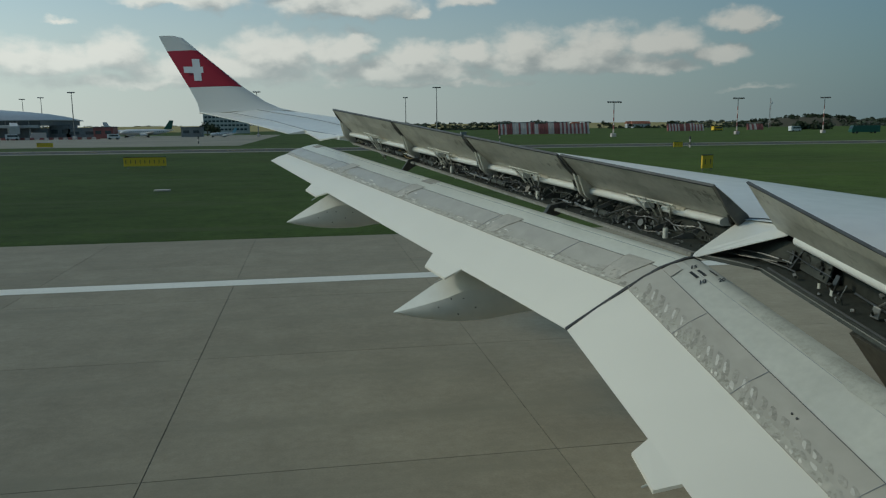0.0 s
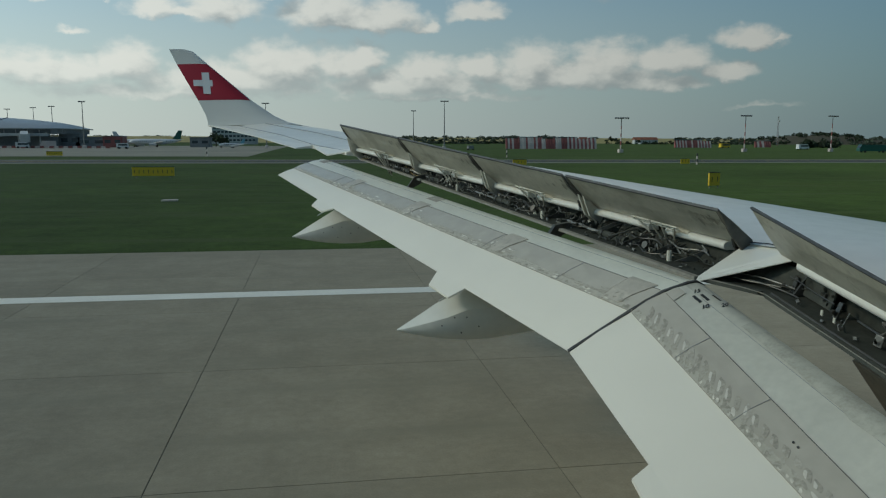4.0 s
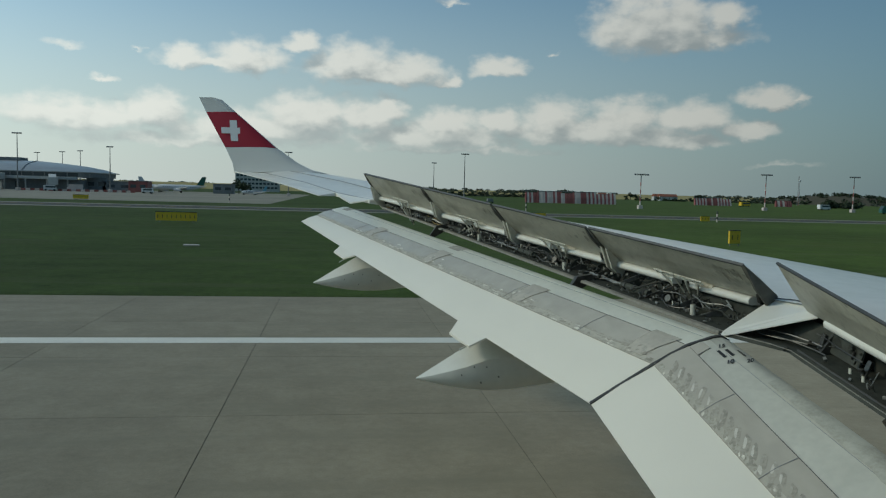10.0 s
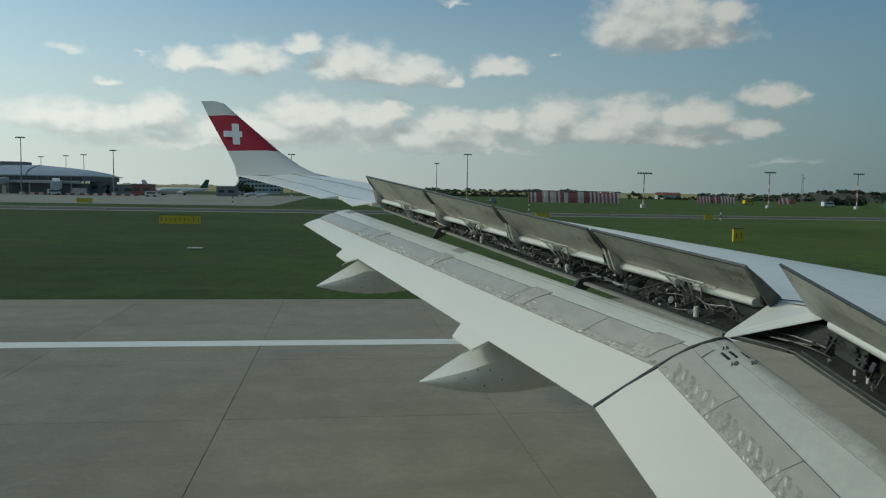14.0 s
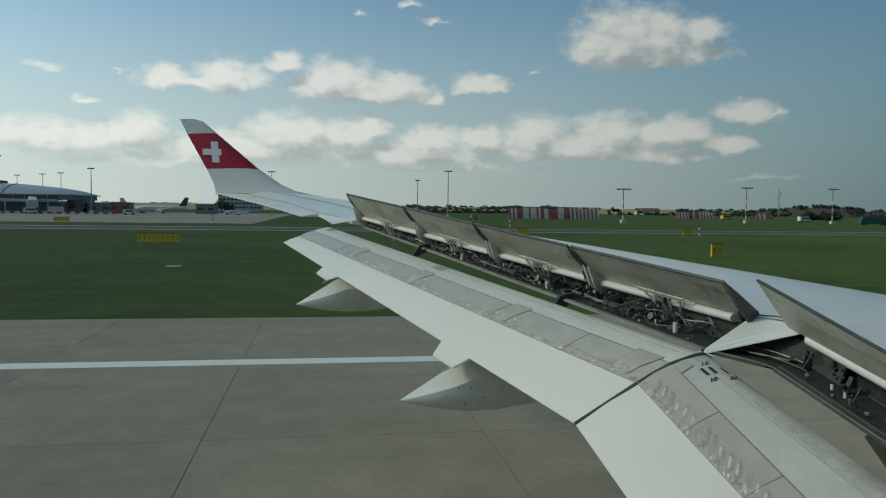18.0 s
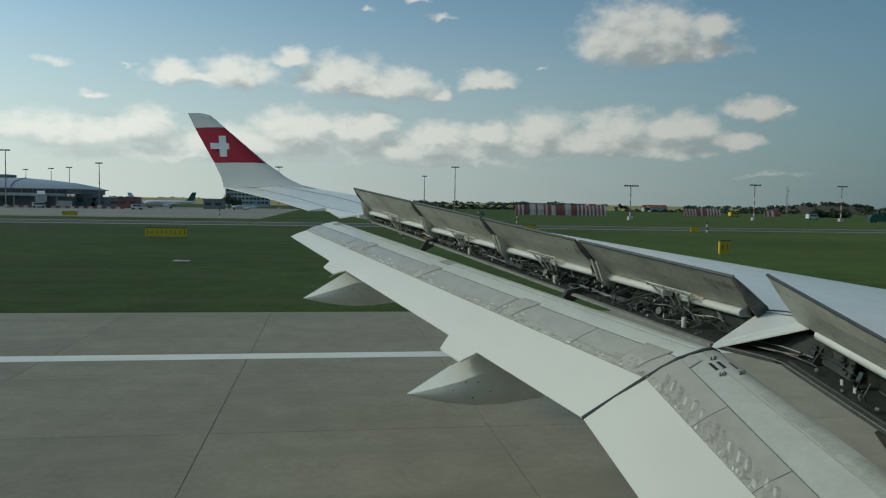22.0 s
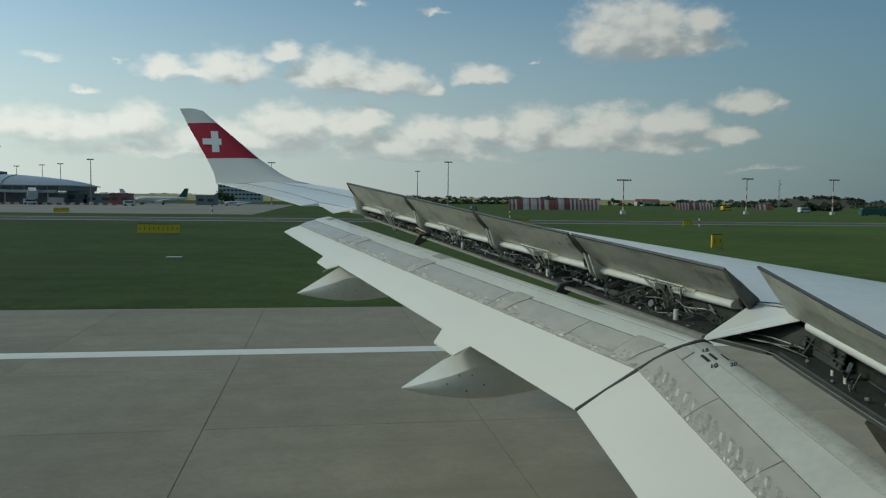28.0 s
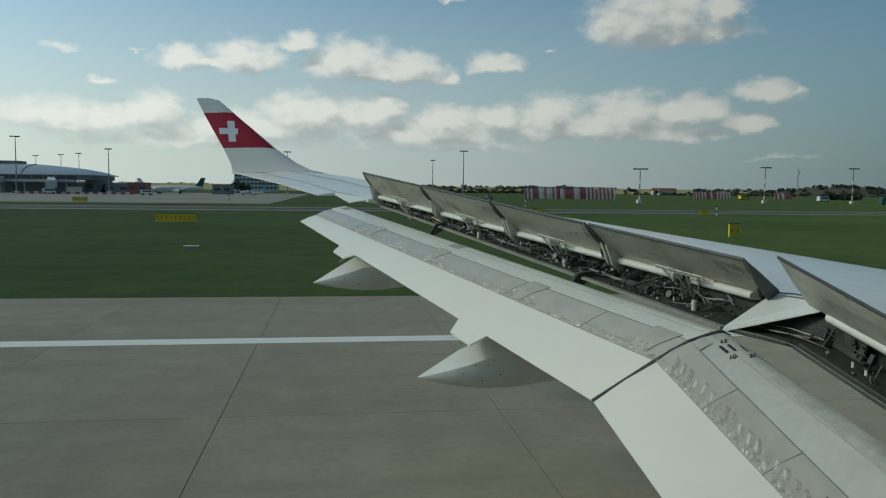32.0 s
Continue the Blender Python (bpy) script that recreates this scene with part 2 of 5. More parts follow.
ASPHALT = material("dark asphalt", (0.052, 0.055, 0.058), 0.85, grain=((0.08, 0.15), (3, 0.12), (40, 0.15)), bump=0.004, bump_scale=60, spec=0.25)
APRON = material("apron concrete", (0.255, 0.238, 0.185), 0.85, grain=((0.02, 0.12), (0.12, 0.1)), streak=((0.02, 0.5, 1), 0.4, 0.5, 0.75, (0.17, 0.16, 0.13)), spec=0.3)
GRASS_GROUND = material("mown grass", (0.063, 0.098, 0.022), 0.95, grain=((0.03, 0.24), (0.30, 0.18), (2.0, 0.18), (25, 0.2)), bump=0.03, bump_scale=9,
                        spots=((0.05, 0.52, 0.72, (0.068, 0.088, 0.022)),), streak=((0.12, 1.0, 1), 0.35, 0.48, 0.7, (0.078, 0.102, 0.036)), spec=0.1, chalky=0.7)
GRASS_BLADE = material("grass blades", (0.070, 0.108, 0.032), 0.8, grain=((0.4, 0.25),), spec=0.15, island=0.35)
EARTH = material("dry bare soil", (0.105, 0.095, 0.068), 0.95, grain=((0.8, 0.2), (6, 0.2)), bump=0.02, bump_scale=12, spec=0.1)
STUBBLE = material("ripe field", (0.34, 0.29, 0.13), 0.95, grain=((0.01, 0.12), (0.08, 0.1)), spec=0.1)
WHITE_PAINT = material("white aircraft enamel", (0.785, 0.745, 0.635), 0.32, grain=((0.3, 0.02), (1.6, 0.015)))
COOL_WHITE = material("cool white enamel", (0.66, 0.66, 0.61), 0.32, grain=((0.3, 0.02), (1.6, 0.015)))
GRIME = material("grimy strip edge", (0.43, 0.405, 0.335), 0.55, grain=((5, 0.08), (18, 0.12)), spots=((16, 0.5, 0.68, (0.24, 0.225, 0.18)),))
WING_SKIN = material("white wing skin", (0.79, 0.77, 0.70), 0.25, grain=((0.5, 0.04), (5, 0.03)))
BAND = material("grey anti-chafe strip", (0.455, 0.425, 0.355), 0.24, metal=0.0, grain=((0.7, 0.05), (6, 0.05)),
                streak=((1.0, 0.35, 1.0), 3.0, 0.52, 0.75, (0.40, 0.372, 0.305)))
SCUFF = material("bare rubbed metal", (0.60, 0.575, 0.49), 0.35, metal=0.0, grain=((25, 0.3),))
SCUFF_RIM = material("grimy rub edge", (0.33, 0.31, 0.255), 0.6, grain=((30, 0.3),))
PATCH = material("grey cover sheet", (0.455, 0.422, 0.35), 0.4, metal=0.0, grain=((4, 0.08), (20, 0.08)), spots=((9, 0.55, 0.75, (0.33, 0.31, 0.26)),))
SMEAR = material("thin grey rub smear", (0.335, 0.315, 0.262), 0.75, grain=((9, 0.15), (40, 0.2)))
FINGER = material("soft grey rub", (0.38, 0.357, 0.30), 0.7, grain=((14, 0.12), (45, 0.15)))
FINGER_PALE = material("pale polished rub", (0.56, 0.535, 0.46), 0.35, grain=((14, 0.08), (45, 0.1)))
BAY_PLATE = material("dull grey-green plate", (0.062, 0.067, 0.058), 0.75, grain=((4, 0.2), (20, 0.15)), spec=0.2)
SILL = material("scuffed grey sill", (0.21, 0.20, 0.168), 0.6, grain=((3, 0.15), (18, 0.2)), spots=((9, 0.55, 0.75, (0.13, 0.125, 0.105)),))
PALE_METAL = material("pale anodised fitting", (0.55, 0.54, 0.465), 0.5, metal=0.1, grain=((10, 0.15),), spots=((14, 0.58, 0.75, (0.2, 0.19, 0.16)),))
SEAM_LINE = material("fine panel seam", (0.26, 0.28, 0.29), 0.6)
CLEAN_NOSE = material("white flap enamel", (0.63, 0.625, 0.535), 0.34, grain=((0.5, 0.05), (3, 0.04), (16, 0.04)),
                      streak=((1.3, 0.25, 1.3), 2.2, 0.5, 0.75, (0.53, 0.525, 0.455)))
DULL_FRONT = material("dull white flap enamel", (0.485, 0.478, 0.41), 0.34, grain=((0.5, 0.06), (3, 0.05), (16, 0.05)), spots=((2.2, 0.52, 0.74, (0.46, 0.455, 0.395)),),
                      streak=((1.3, 0.25, 1.3), 2.2, 0.46, 0.74, (0.44, 0.435, 0.375)))
SOILED = material("grimy flap nose", (0.46, 0.452, 0.385), 0.5, grain=((1.2, 0.08), (9, 0.08)), spots=((14, 0.6, 0.8, (0.30, 0.295, 0.25)),),
                  streak=((1.6, 0.3, 1.6), 3.0, 0.42, 0.72, (0.30, 0.295, 0.25)), bump=0.001, bump_scale=14)
NOSE_DIRT = material("blown oily dirt", (0.35, 0.342, 0.288), 0.55, grain=((2.5, 0.15), (12, 0.12), (45, 0.12)), spots=((4, 0.42, 0.66, (0.45, 0.445, 0.38)),))
SEAL = material("black rubber seal", (0.05, 0.05, 0.047), 0.7, grain=((8, 0.2),))
SPOILER = material("soiled grey spoiler enamel", (0.45, 0.435, 0.36), 0.42, grain=((0.5, 0.08), (3, 0.08), (14, 0.08)), spots=((1.1, 0.46, 0.66, (0.30, 0.285, 0.225)), (3.2, 0.58, 0.74, (0.25, 0.24, 0.195)), (11, 0.66, 0.8, (0.18, 0.17, 0.145))),
                   streak=((6.0, 6.0, 0.5), 2.0, 0.55, 0.78, (0.28, 0.265, 0.21)), bump=0.0008, bump_scale=10)
DRIP = material("oily drip stain", (0.27, 0.26, 0.21), 0.45, grain=((8, 0.25), (30, 0.2)))
SLIT = material("grimy slit edge", (0.11, 0.105, 0.085), 0.7, grain=((12, 0.3),))
EDGE = material("dark panel edge", (0.06, 0.062, 0.06), 0.55, grain=((10, 0.2),))
# near-black: the shade inside the bay is put into this colour
BAY = material("shade-darkened bay primer", (0.046, 0.050, 0.043), 0.85, spec=0.15, grain=((3, 0.2), (20, 0.2)))
METAL = material("worn aluminium fitting", (0.22, 0.22, 0.205), 0.42, metal=0.55, grain=((9, 0.2),), spots=((12, 0.55, 0.75, (0.1, 0.095, 0.085)),))
# steel lightened a little, veiling glare of the window put into its colour
METAL_DARK = material("oily steel", (0.085, 0.085, 0.078), 0.42, metal=0.6, grain=((12, 0.3),))
PRIMER = material("pale primer", (0.38, 0.40, 0.36), 0.6, grain=((8, 0.15),))
WIRE_GOLD = material("ochre wire sleeve", (0.32, 0.22, 0.06), 0.6)
RED = material("red enamel", (0.36, 0.022, 0.035), 0.33, grain=((2, 0.05),))
CROSS = material("white emblem paint", (0.76, 0.76, 0.74), 0.35, grain=((4, 0.02),))
FAIRING = material("pale grey fairing enamel", (0.66, 0.665, 0.615), 0.36, grain=((0.9, 0.05), (8, 0.04)), spots=((4, 0.62, 0.85, (0.45, 0.45, 0.42)),))
BLACK_PAINT = material("black stencil paint", (0.03, 0.03, 0.03), 0.5)
GLASS_DARK = material("dark facade glass", (0.06, 0.074, 0.082), 0.12, grain=((0.05, 0.2),), spec=0.7)
ROOF_METAL = material("grey roof sheet", (0.34, 0.355, 0.36), 0.4, metal=0.2, grain=((0.04, 0.12), (0.4, 0.06)))
FACADE = material("pale facade panel", (0.48, 0.49, 0.48), 0.6, grain=((0.05, 0.1), (0.6, 0.06)))
FACADE_DARK = material("dim facade panel", (0.20, 0.215, 0.22), 0.7, grain=((0.06, 0.2), (0.6, 0.15)))
STEEL = material("galvanised steel", (0.22, 0.225, 0.225), 0.5, metal=0.4, grain=((0.8, 0.12),))
STRIPE_RED = material("faded red panel", (0.31, 0.10, 0.09), 0.6, grain=((0.2, 0.15), (2, 0.1)), per_piece=0.15)
STRIPE_WHITE = material("faded white panel", (0.64, 0.56, 0.51), 0.6, grain=((0.2, 0.1), (2, 0.08)), per_piece=0.08)
SIGN_YELLOW = material("yellow sign face", (0.76, 0.50, 0.03), 0.5, grain=((4, 0.06),))
SIGN_DARK = material("dark sign back", (0.05, 0.05, 0.045), 0.6, grain=((4, 0.2),))
PLANE_WHITE = material("airliner white", (0.72, 0.73, 0.73), 0.35, grain=((0.2, 0.03),))
PLANE_GREEN = material("airliner dark green", (0.015, 0.10, 0.075), 0.35, grain=((0.5, 0.06),))
PLANE_BLUE = material("airliner pale blue", (0.18, 0.42, 0.52), 0.35, grain=((0.5, 0.06),))
TYRE = material("tyre rubber", (0.02, 0.02, 0.02), 0.8, grain=((6, 0.2),))
LEAF = material("dark foliage", (0.042, 0.059, 0.034), 0.8, grain=((0.05, 0.25), (0.6, 0.3)), island=0.4, spec=0.2)
# paler and greyer than LEAF: the haze of distance is mixed into this colour
LEAF_FAR = material("far foliage, haze in colour", (0.070, 0.088, 0.066), 0.9, grain=((0.01, 0.25), (0.1, 0.25)), island=0.3, spec=0.1)
BARK = material("bark", (0.07, 0.055, 0.04), 0.9, grain=((2, 0.3),))
BRICK_ROOF = material("red tile roof", (0.26, 0.10, 0.06), 0.8, grain=((0.3, 0.2),))


# ---- mesh helpers ----
def part(name, bm, mat, parent=None, label="", smooth=False):
    me = bpy.data.meshes.new(name)
    bmesh.ops.recalc_face_normals(bm, faces=bm.faces[:])
    bm.to_mesh(me)
    bm.free()
    me.materials.append(mat)
    if smooth:
        for p in me.polygons:
            p.use_smooth = True
        me.set_sharp_from_angle(angle=radians(38))
    ob = new(name, me)
    ob.parent = parent
    if label:
        ob["label"] = label
    return ob


def thing(name, label, category, group="", kind="", at=(0, 0, 0)):
    ob = new(name)
    ob.location = at
    ob.empty_display_size = 0.1
    return tagged(ob, label, category, group, kind)


def box(bm, centre, size, rot=None, bevel=0.0):
    m = Matrix.LocRotScale(Vector(centre), rot, Vector(size))
    made = bmesh.ops.create_cube(bm, size=1.0, matrix=m)["verts"]
    if bevel:
        edges = {e for v in made for e in v.link_edges}
        bmesh.ops.bevel(bm, geom=list(edges), offset=bevel, segments=2, affect="EDGES", profile=0.6)
    return bm


def rod(bm, a, b, r0, r1=None, n=8):
    a, b = Vector(a), Vector(b)
    r1 = r0 if r1 is None else r1
    d = b - a
    m = Matrix.Translation((a + b) / 2) @ d.to_track_quat("Z", "Y").to_matrix().to_4x4()
    bmesh.ops.create_cone(bm, cap_ends=True, segments=n, radius1=r0, radius2=max(r1, 1e-4), depth=d.length, matrix=m)
    return bm


def tube(bm, pts, r, n=6):
    """A bent pipe through the points."""
    rings = []
    for i, p in enumerate(pts):
        p = Vector(p)
        d = (Vector(pts[min(i + 1, len(pts) - 1)]) - Vector(pts[max(i - 1, 0)])).normalized()
        q = d.to_track_quat("Z", "Y").to_matrix()
        rings.append([bm.verts.new(p + q @ Vector((r * math.cos(a), r * math.sin(a), 0))) for a in (2 * math.pi * k / n for k in range(n))])
    for a, b in zip(rings, rings[1:]):
        for k in range(n):
            bm.faces.new((a[k], a[(k + 1) % n], b[(k + 1) % n], b[k]))
    for ring in (rings[0], rings[-1]):
        bm.faces.new(ring)
    return bm


def loft(bm, loops, closed=True, caps=True):
    """Joins loops of equally many points."""
    rows = [[bm.verts.new(Vector(p)) for p in loop] for loop in loops]
    k = len(rows[0])
    for a, b in zip(rows, rows[1:]):
        for i in range(k if closed else k - 1):
            j = (i + 1) % k
            bm.faces.new((a[i], a[j], b[j], b[i]))
    if caps and closed:
        bm.faces.new(rows[0]), bm.faces.new(rows[-1])
    return bm


def lerp(a, b, t):
    return Vector(a).lerp(Vector(b), t)


def along(a, b, y):
    """The point of the line a-b at the span y."""
    a, b = Vector(a), Vector(b)
    return a.lerp(b, (y - a.y) / (b.y - a.y))


def prism(bm, outline, off):
    """A plate: the outline and the same outline shifted by off."""
    off = Vector(off)
    return loft(bm, [[Vector(p) for p in outline], [Vector(p) + off for p in outline]])

# ---- ground ----
def sheet(name, x0, x1, y0, y1, z, mat, label, thick=0.0, step=0.0):
    bm = bmesh.new()
    if thick:
        box(bm, ((x0 + x1) / 2, (y0 + y1) / 2, z - thick / 2), (x1 - x0, y1 - y0, thick))
    else:
        nx, ny = (max(1, int((x1 - x0) / step)), max(1, int((y1 - y0) / step))) if step else (1, 1)
        vs = [[bm.verts.new((x0 + (x1 - x0) * i / nx, y0 + (y1 - y0) * j / ny, z)) for i in range(nx + 1)] for j in range(ny + 1)]
        for j in range(ny):
            for i in range(nx):
                bm.faces.new((vs[j][i], vs[j][i + 1], vs[j + 1][i + 1], vs[j + 1][i]))
    return tagged(part(name, bm, mat), label, name.replace("_", " "), kind="structure")


SLAB_X, SLAB_Y, JOINT_X, JOINT_Y = 4.9, 4.75, -2.02, 13.35
EDGE_Y = 28.2
ground = sheet("ground", -4600, 4600, -1200, 4700, -0.06, GRASS_GROUND, "wide flat field of short mown airfield grass")
runway_bed = sheet("runway", -700, 700, -31, EDGE_Y, -0.008, JOINT, "long grey concrete runway of square jointed slabs", thick=0.03)
line = sheet("edge_marking", -600, 600, 19.72, 20.42, 0.006, LINE_WHITE, "worn white painted stripe along the runway edge", thick=0.012)

# ---- the wing, by spanwise lines ----
K, T = 4.4, 11.2
FLAP = {  # inner, kink and outer end of each line of the flaps
    "te": ((1.535, 3.2, 2.46), (1.52, K, 2.70), (-0.55, T, 3.49)),
    "lo": ((1.977, 3.1, 2.60), (1.91, K, 2.94), (-0.33, T, 3.58)),
    "up": ((2.18, 2.95, 2.655), (2.13, K, 3.06), (-0.13, T, 3.66)),
    "le": ((2.37, 2.9, 2.785), (2.29, K, 3.11), (0.05, T, 3.71)),
}
FLAP["mid"] = tuple(tuple(p + 0.84 * (q - p) for p, q in zip(a, b)) for a, b in zip(FLAP["up"], FLAP["le"]))
HINGE = ((2.82, 3.5, 3.215), (2.81, 4.2, 3.345), (2.78, 4.6, 3.325), (0.55, 11.1, 3.905))


def flap(key, y):
    a, k, t = FLAP[key]
    return along(k, t, y) if y >= K else along(a, k, y)


def hinge(y):
    for a, b in zip(HINGE, HINGE[1:]):
        if y <= b[1] or b is HINGE[-1]:
            return along(a, b, y)


def lead(y):
    """Leading edge."""
    return Vector((2.19 + 0.522 * (11 - y), y, 3.755 - 0.088 * (11 - y)))


def lip(y):
    """Lower rear edge of the fixed wing, under the spoilers."""
    if y >= 4.5:
        return along((2.41, 4.5, 3.12), (0.59, 11.1, 3.73), y)
    if y >= 4.1:
        return along((2.616, 4.1, 3.095), (2.41, 4.5, 3.12), y)
    return along((2.60, 3.2, 2.945), (2.616, 4.1, 3.095), y)


wing = thing("aircraft_wing", "white airliner wing with raised spoilers and lowered flaps", "aircraft wing", at=(3.0, 1.6, 2.9))
WP = wing.matrix_basis.translation.copy()


def wpart(name, bm, mat, parent=None, label="", smooth=False):
    bmesh.ops.translate(bm, verts=bm.verts[:], vec=-WP)
    return part(name, bm, mat, parent or wing, label, smooth)


def normal_at(y, a="lo", b="up"):
    u = (flap(b, y) - flap(a, y)).normalized()
    s = (flap(a, y + 0.2) - flap(a, y)).normalized()
    n = u.cross(s)
    return n if n.z > 0 else -n


def skin_rows():
    """Upper skin of the fixed wing from hinge line to nose, then back below to the lip."""
    loops = []
    for y in (-0.9, 1.5, 2.6, 3.5, 4.2, 4.6, 5.4, 6.4, 7.4, 8.4, 9.4, 10.4, 11.1):
        h, l, b = hinge(y), lead(y), lip(y)
        c = l.x - h.x
        loop = []
        for t in (0, 0.12, 0.3, 0.5, 0.7, 0.85, 0.95, 1.0):
            p = h.lerp(l, t)
            p.z += 0.030 * c * math.sin(math.pi * min(1, t * 1.02) ** 0.8) - (0.02 * c if t == 1.0 else 0)
            loop.append(p)
        loop.append(Vector((l.x - 0.02 * c, y, l.z - 0.075 * c)))
        loop.append(Vector((l.x - 0.25 * c, y, l.z - 0.11 * c)))
        loop.append(Vector((h.x + 0.35 * c, y, min(h.lerp(l, 0.35).z - 0.10 * c, b.z))))
        loop.append(Vector((b.x + 0.30, y, b.z - 0.035)))
        loop.append(Vector((h.x + 0.22, y, h.z - 0.05)))
        loops.append(loop)
    return loops


bm = loft(bmesh.new(), skin_rows())
wpart("wing_box", bm, WING_SKIN, label="glossy white upper wing skin", smooth=True)


def plate(a, b, c, d, thick):
    """A four-cornered plate, thickened against its normal."""
    a, b, c, d = map(Vector, (a, b, c, d))
    n = (b - a).cross(d - a).normalized()
    return prism(bmesh.new(), (a, b, c, d), -n * thick)


# outer wing: fixed trailing panel, aileron and tip
REAR = ((0.42, 11.12, 3.82), (-0.06, 12.2, 3.90), (-0.62, 13.5, 4.06), (-1.45, 14.75, 4.23))
TAIL = ((0.16, 11.25, 3.76), (-0.32, 12.2, 3.86), (-0.97, 13.5, 4.03), (-2.00, 15.0, 4.25))
NOSE = ((2.10, 11.12, 3.77), (1.62, 12.2, 3.90), (0.88, 13.5, 4.06), (-0.20, 14.75, 4.24))
loops = []
for r, f in zip(REAR, NOSE):
    r, f = Vector(r), Vector(f)
    up = [r.lerp(f, t) + Vector((0, 0, 0.045 * math.sin(math.pi * t))) for t in (0, 0.2, 0.45, 0.7, 0.9, 1)]
    loops.append(up + [f + Vector((-0.06, 0, -0.06)), r.lerp(f, 0.5) + Vector((0, 0, -0.13)), r + Vector((0, 0, -0.05))])
wpart("outer_wing_panel", loft(bmesh.new(), loops), WING_SKIN, smooth=True)
loops = []
for r, t in zip(REAR[1:], TAIL[1:]):
    r, t = Vector(r) + Vector((-0.008, 0, 0.0)), Vector(t)
    loops.append([r, t, t + Vector((0, 0, -0.012)), r + Vector((0, 0, -0.045))])
wpart("aileron", loft(bmesh.new(), loops), WING_SKIN, label="white aileron at rest")
pts = [Vector(REAR[0]), Vector(REAR[1]) + Vector((0.02, -0.02, 0)), (-0.02, 12.0, 3.865), (0.15, 11.32, 3.775), (0.56, 11.06, 3.85)]
wpart("fixed_trailing_panel", prism(bmesh.new(), pts, (0, 0, -0.02)), WING_SKIN)
bm = bmesh.new()
for a, b, t0, t1 in ((REAR, NOSE, 0.02, 0.02), (REAR, NOSE, 0.42, 0.42)):
    pts = [Vector(p).lerp(Vector(q), t0) + Vector((0, 0, 0.045 * math.sin(math.pi * t0) + 0.004)) for p, q in zip(a, b)]
    tube(bm, pts, 0.006, 4)
wpart("panel_joint", bm, SEAM_LINE)

# winglet
WL = [  # nose and tail of each section
    ((-0.20, 14.75, 4.24), (-1.98, 14.98, 4.22)), ((-0.52, 14.90, 4.31), (-2.00, 15.03, 4.31)), ((-0.78, 15.02, 4.43), (-2.03, 15.08, 4.42)),
    ((-1.19, 15.25, 4.71), (-2.19, 15.28, 4.71)), ((-2.03, 15.65, 5.41), (-2.61, 15.65, 5.40)), ((-2.33, 15.79, 5.665), (-2.76, 15.80, 5.68)), ((-2.47, 15.80, 5.70), (-2.77, 15.805, 5.70))]


def wl_loop(sec, proud=0.0):
    f, r = Vector(sec[0]), Vector(sec[1])
    c = (f - r).length
    n = Vector((0, -0.88, 0.47))
    loop = [f.lerp(r, t) + n * (0.05 * c * s + (proud if s > 0 else -proud)) for t, s in ((0.0, 0.0), (0.06, 0.55), (0.25, 1), (0.6, 0.7), (1, 0.06), (1, -0.06), (0.6, -0.7), (0.25, -1), (0.06, -0.55))]
    return loop


wl = wpart("winglet", loft(bmesh.new(), [wl_loop(s) for s in WL]), COOL_WHITE, label="canted white winglet with a red field", smooth=True)
wpart("red_field", loft(bmesh.new(), [wl_loop(s, 0.004) for s in WL[3:5]]), RED, wl, "dark red painted field", smooth=True)
wl_c, wl_u, wl_n = Vector((-2.05, 15.45, 5.02)), Vector((-0.12, 0.455, 0.883)).normalized(), Vector((0, -0.88, 0.47))
bm = bmesh.new()
wl_x = Vector((1, 0.01, 0.0)).normalized()
a, b = 0.068, 0.235
cross = [(-a, b), (a, b), (a, a), (b, a), (b, -a), (a, -a), (a, -b), (-a, -b), (-a, -a), (-b, -a), (-b, a), (-a, a)]
prism(bm, [wl_c + wl_x * p + wl_u * q + wl_n * 0.048 for p, q in cross], wl_n * 0.004)
wpart("cross", bm, CROSS, wl, "white painted cross")
bm = tube(bmesh.new(), [(-0.9, 15.0, 4.30), (-1.5, 15.03, 4.325), (-2.0, 15.06, 4.33)], 0.006, 4)
wpart("tip_joint", bm, SEAM_LINE, wl)

# flaps
DEPTH = {"te": 0.006, "lo": 0.06, "up": 0.10, "mid": 0.105, "le": 0.11}


def flap_panel(name, keys, ys, mat, parent, label="", lift=0.0, nose=False, crown=0.010):
    loops = []
    for y in ys:
        n = normal_at(y)
        top = []
        for a, b in zip(keys, keys[1:]):
            for t in (0, 0.5):
                bulge = crown * math.sin(math.pi * t)
                top.append(flap(a, y).lerp(flap(b, y), t) + n * (lift + bulge))
        top.append(flap(keys[-1], y) + n * lift)
        under = [flap(k, y) - n * DEPTH[k] for k in reversed(keys)]
        mid = []
        if nose:
            e, u = flap("le", y), (flap("le", y) - flap("up", y)).normalized()
            mid = [e + u * 0.05 - n * 0.012, e + u * 0.085 - n * 0.045, e + u * 0.07 - n * 0.085]
        loops.append(top + mid + under)
    return wpart(name, loft(bmesh.new(), loops), mat, parent, label, smooth=True)


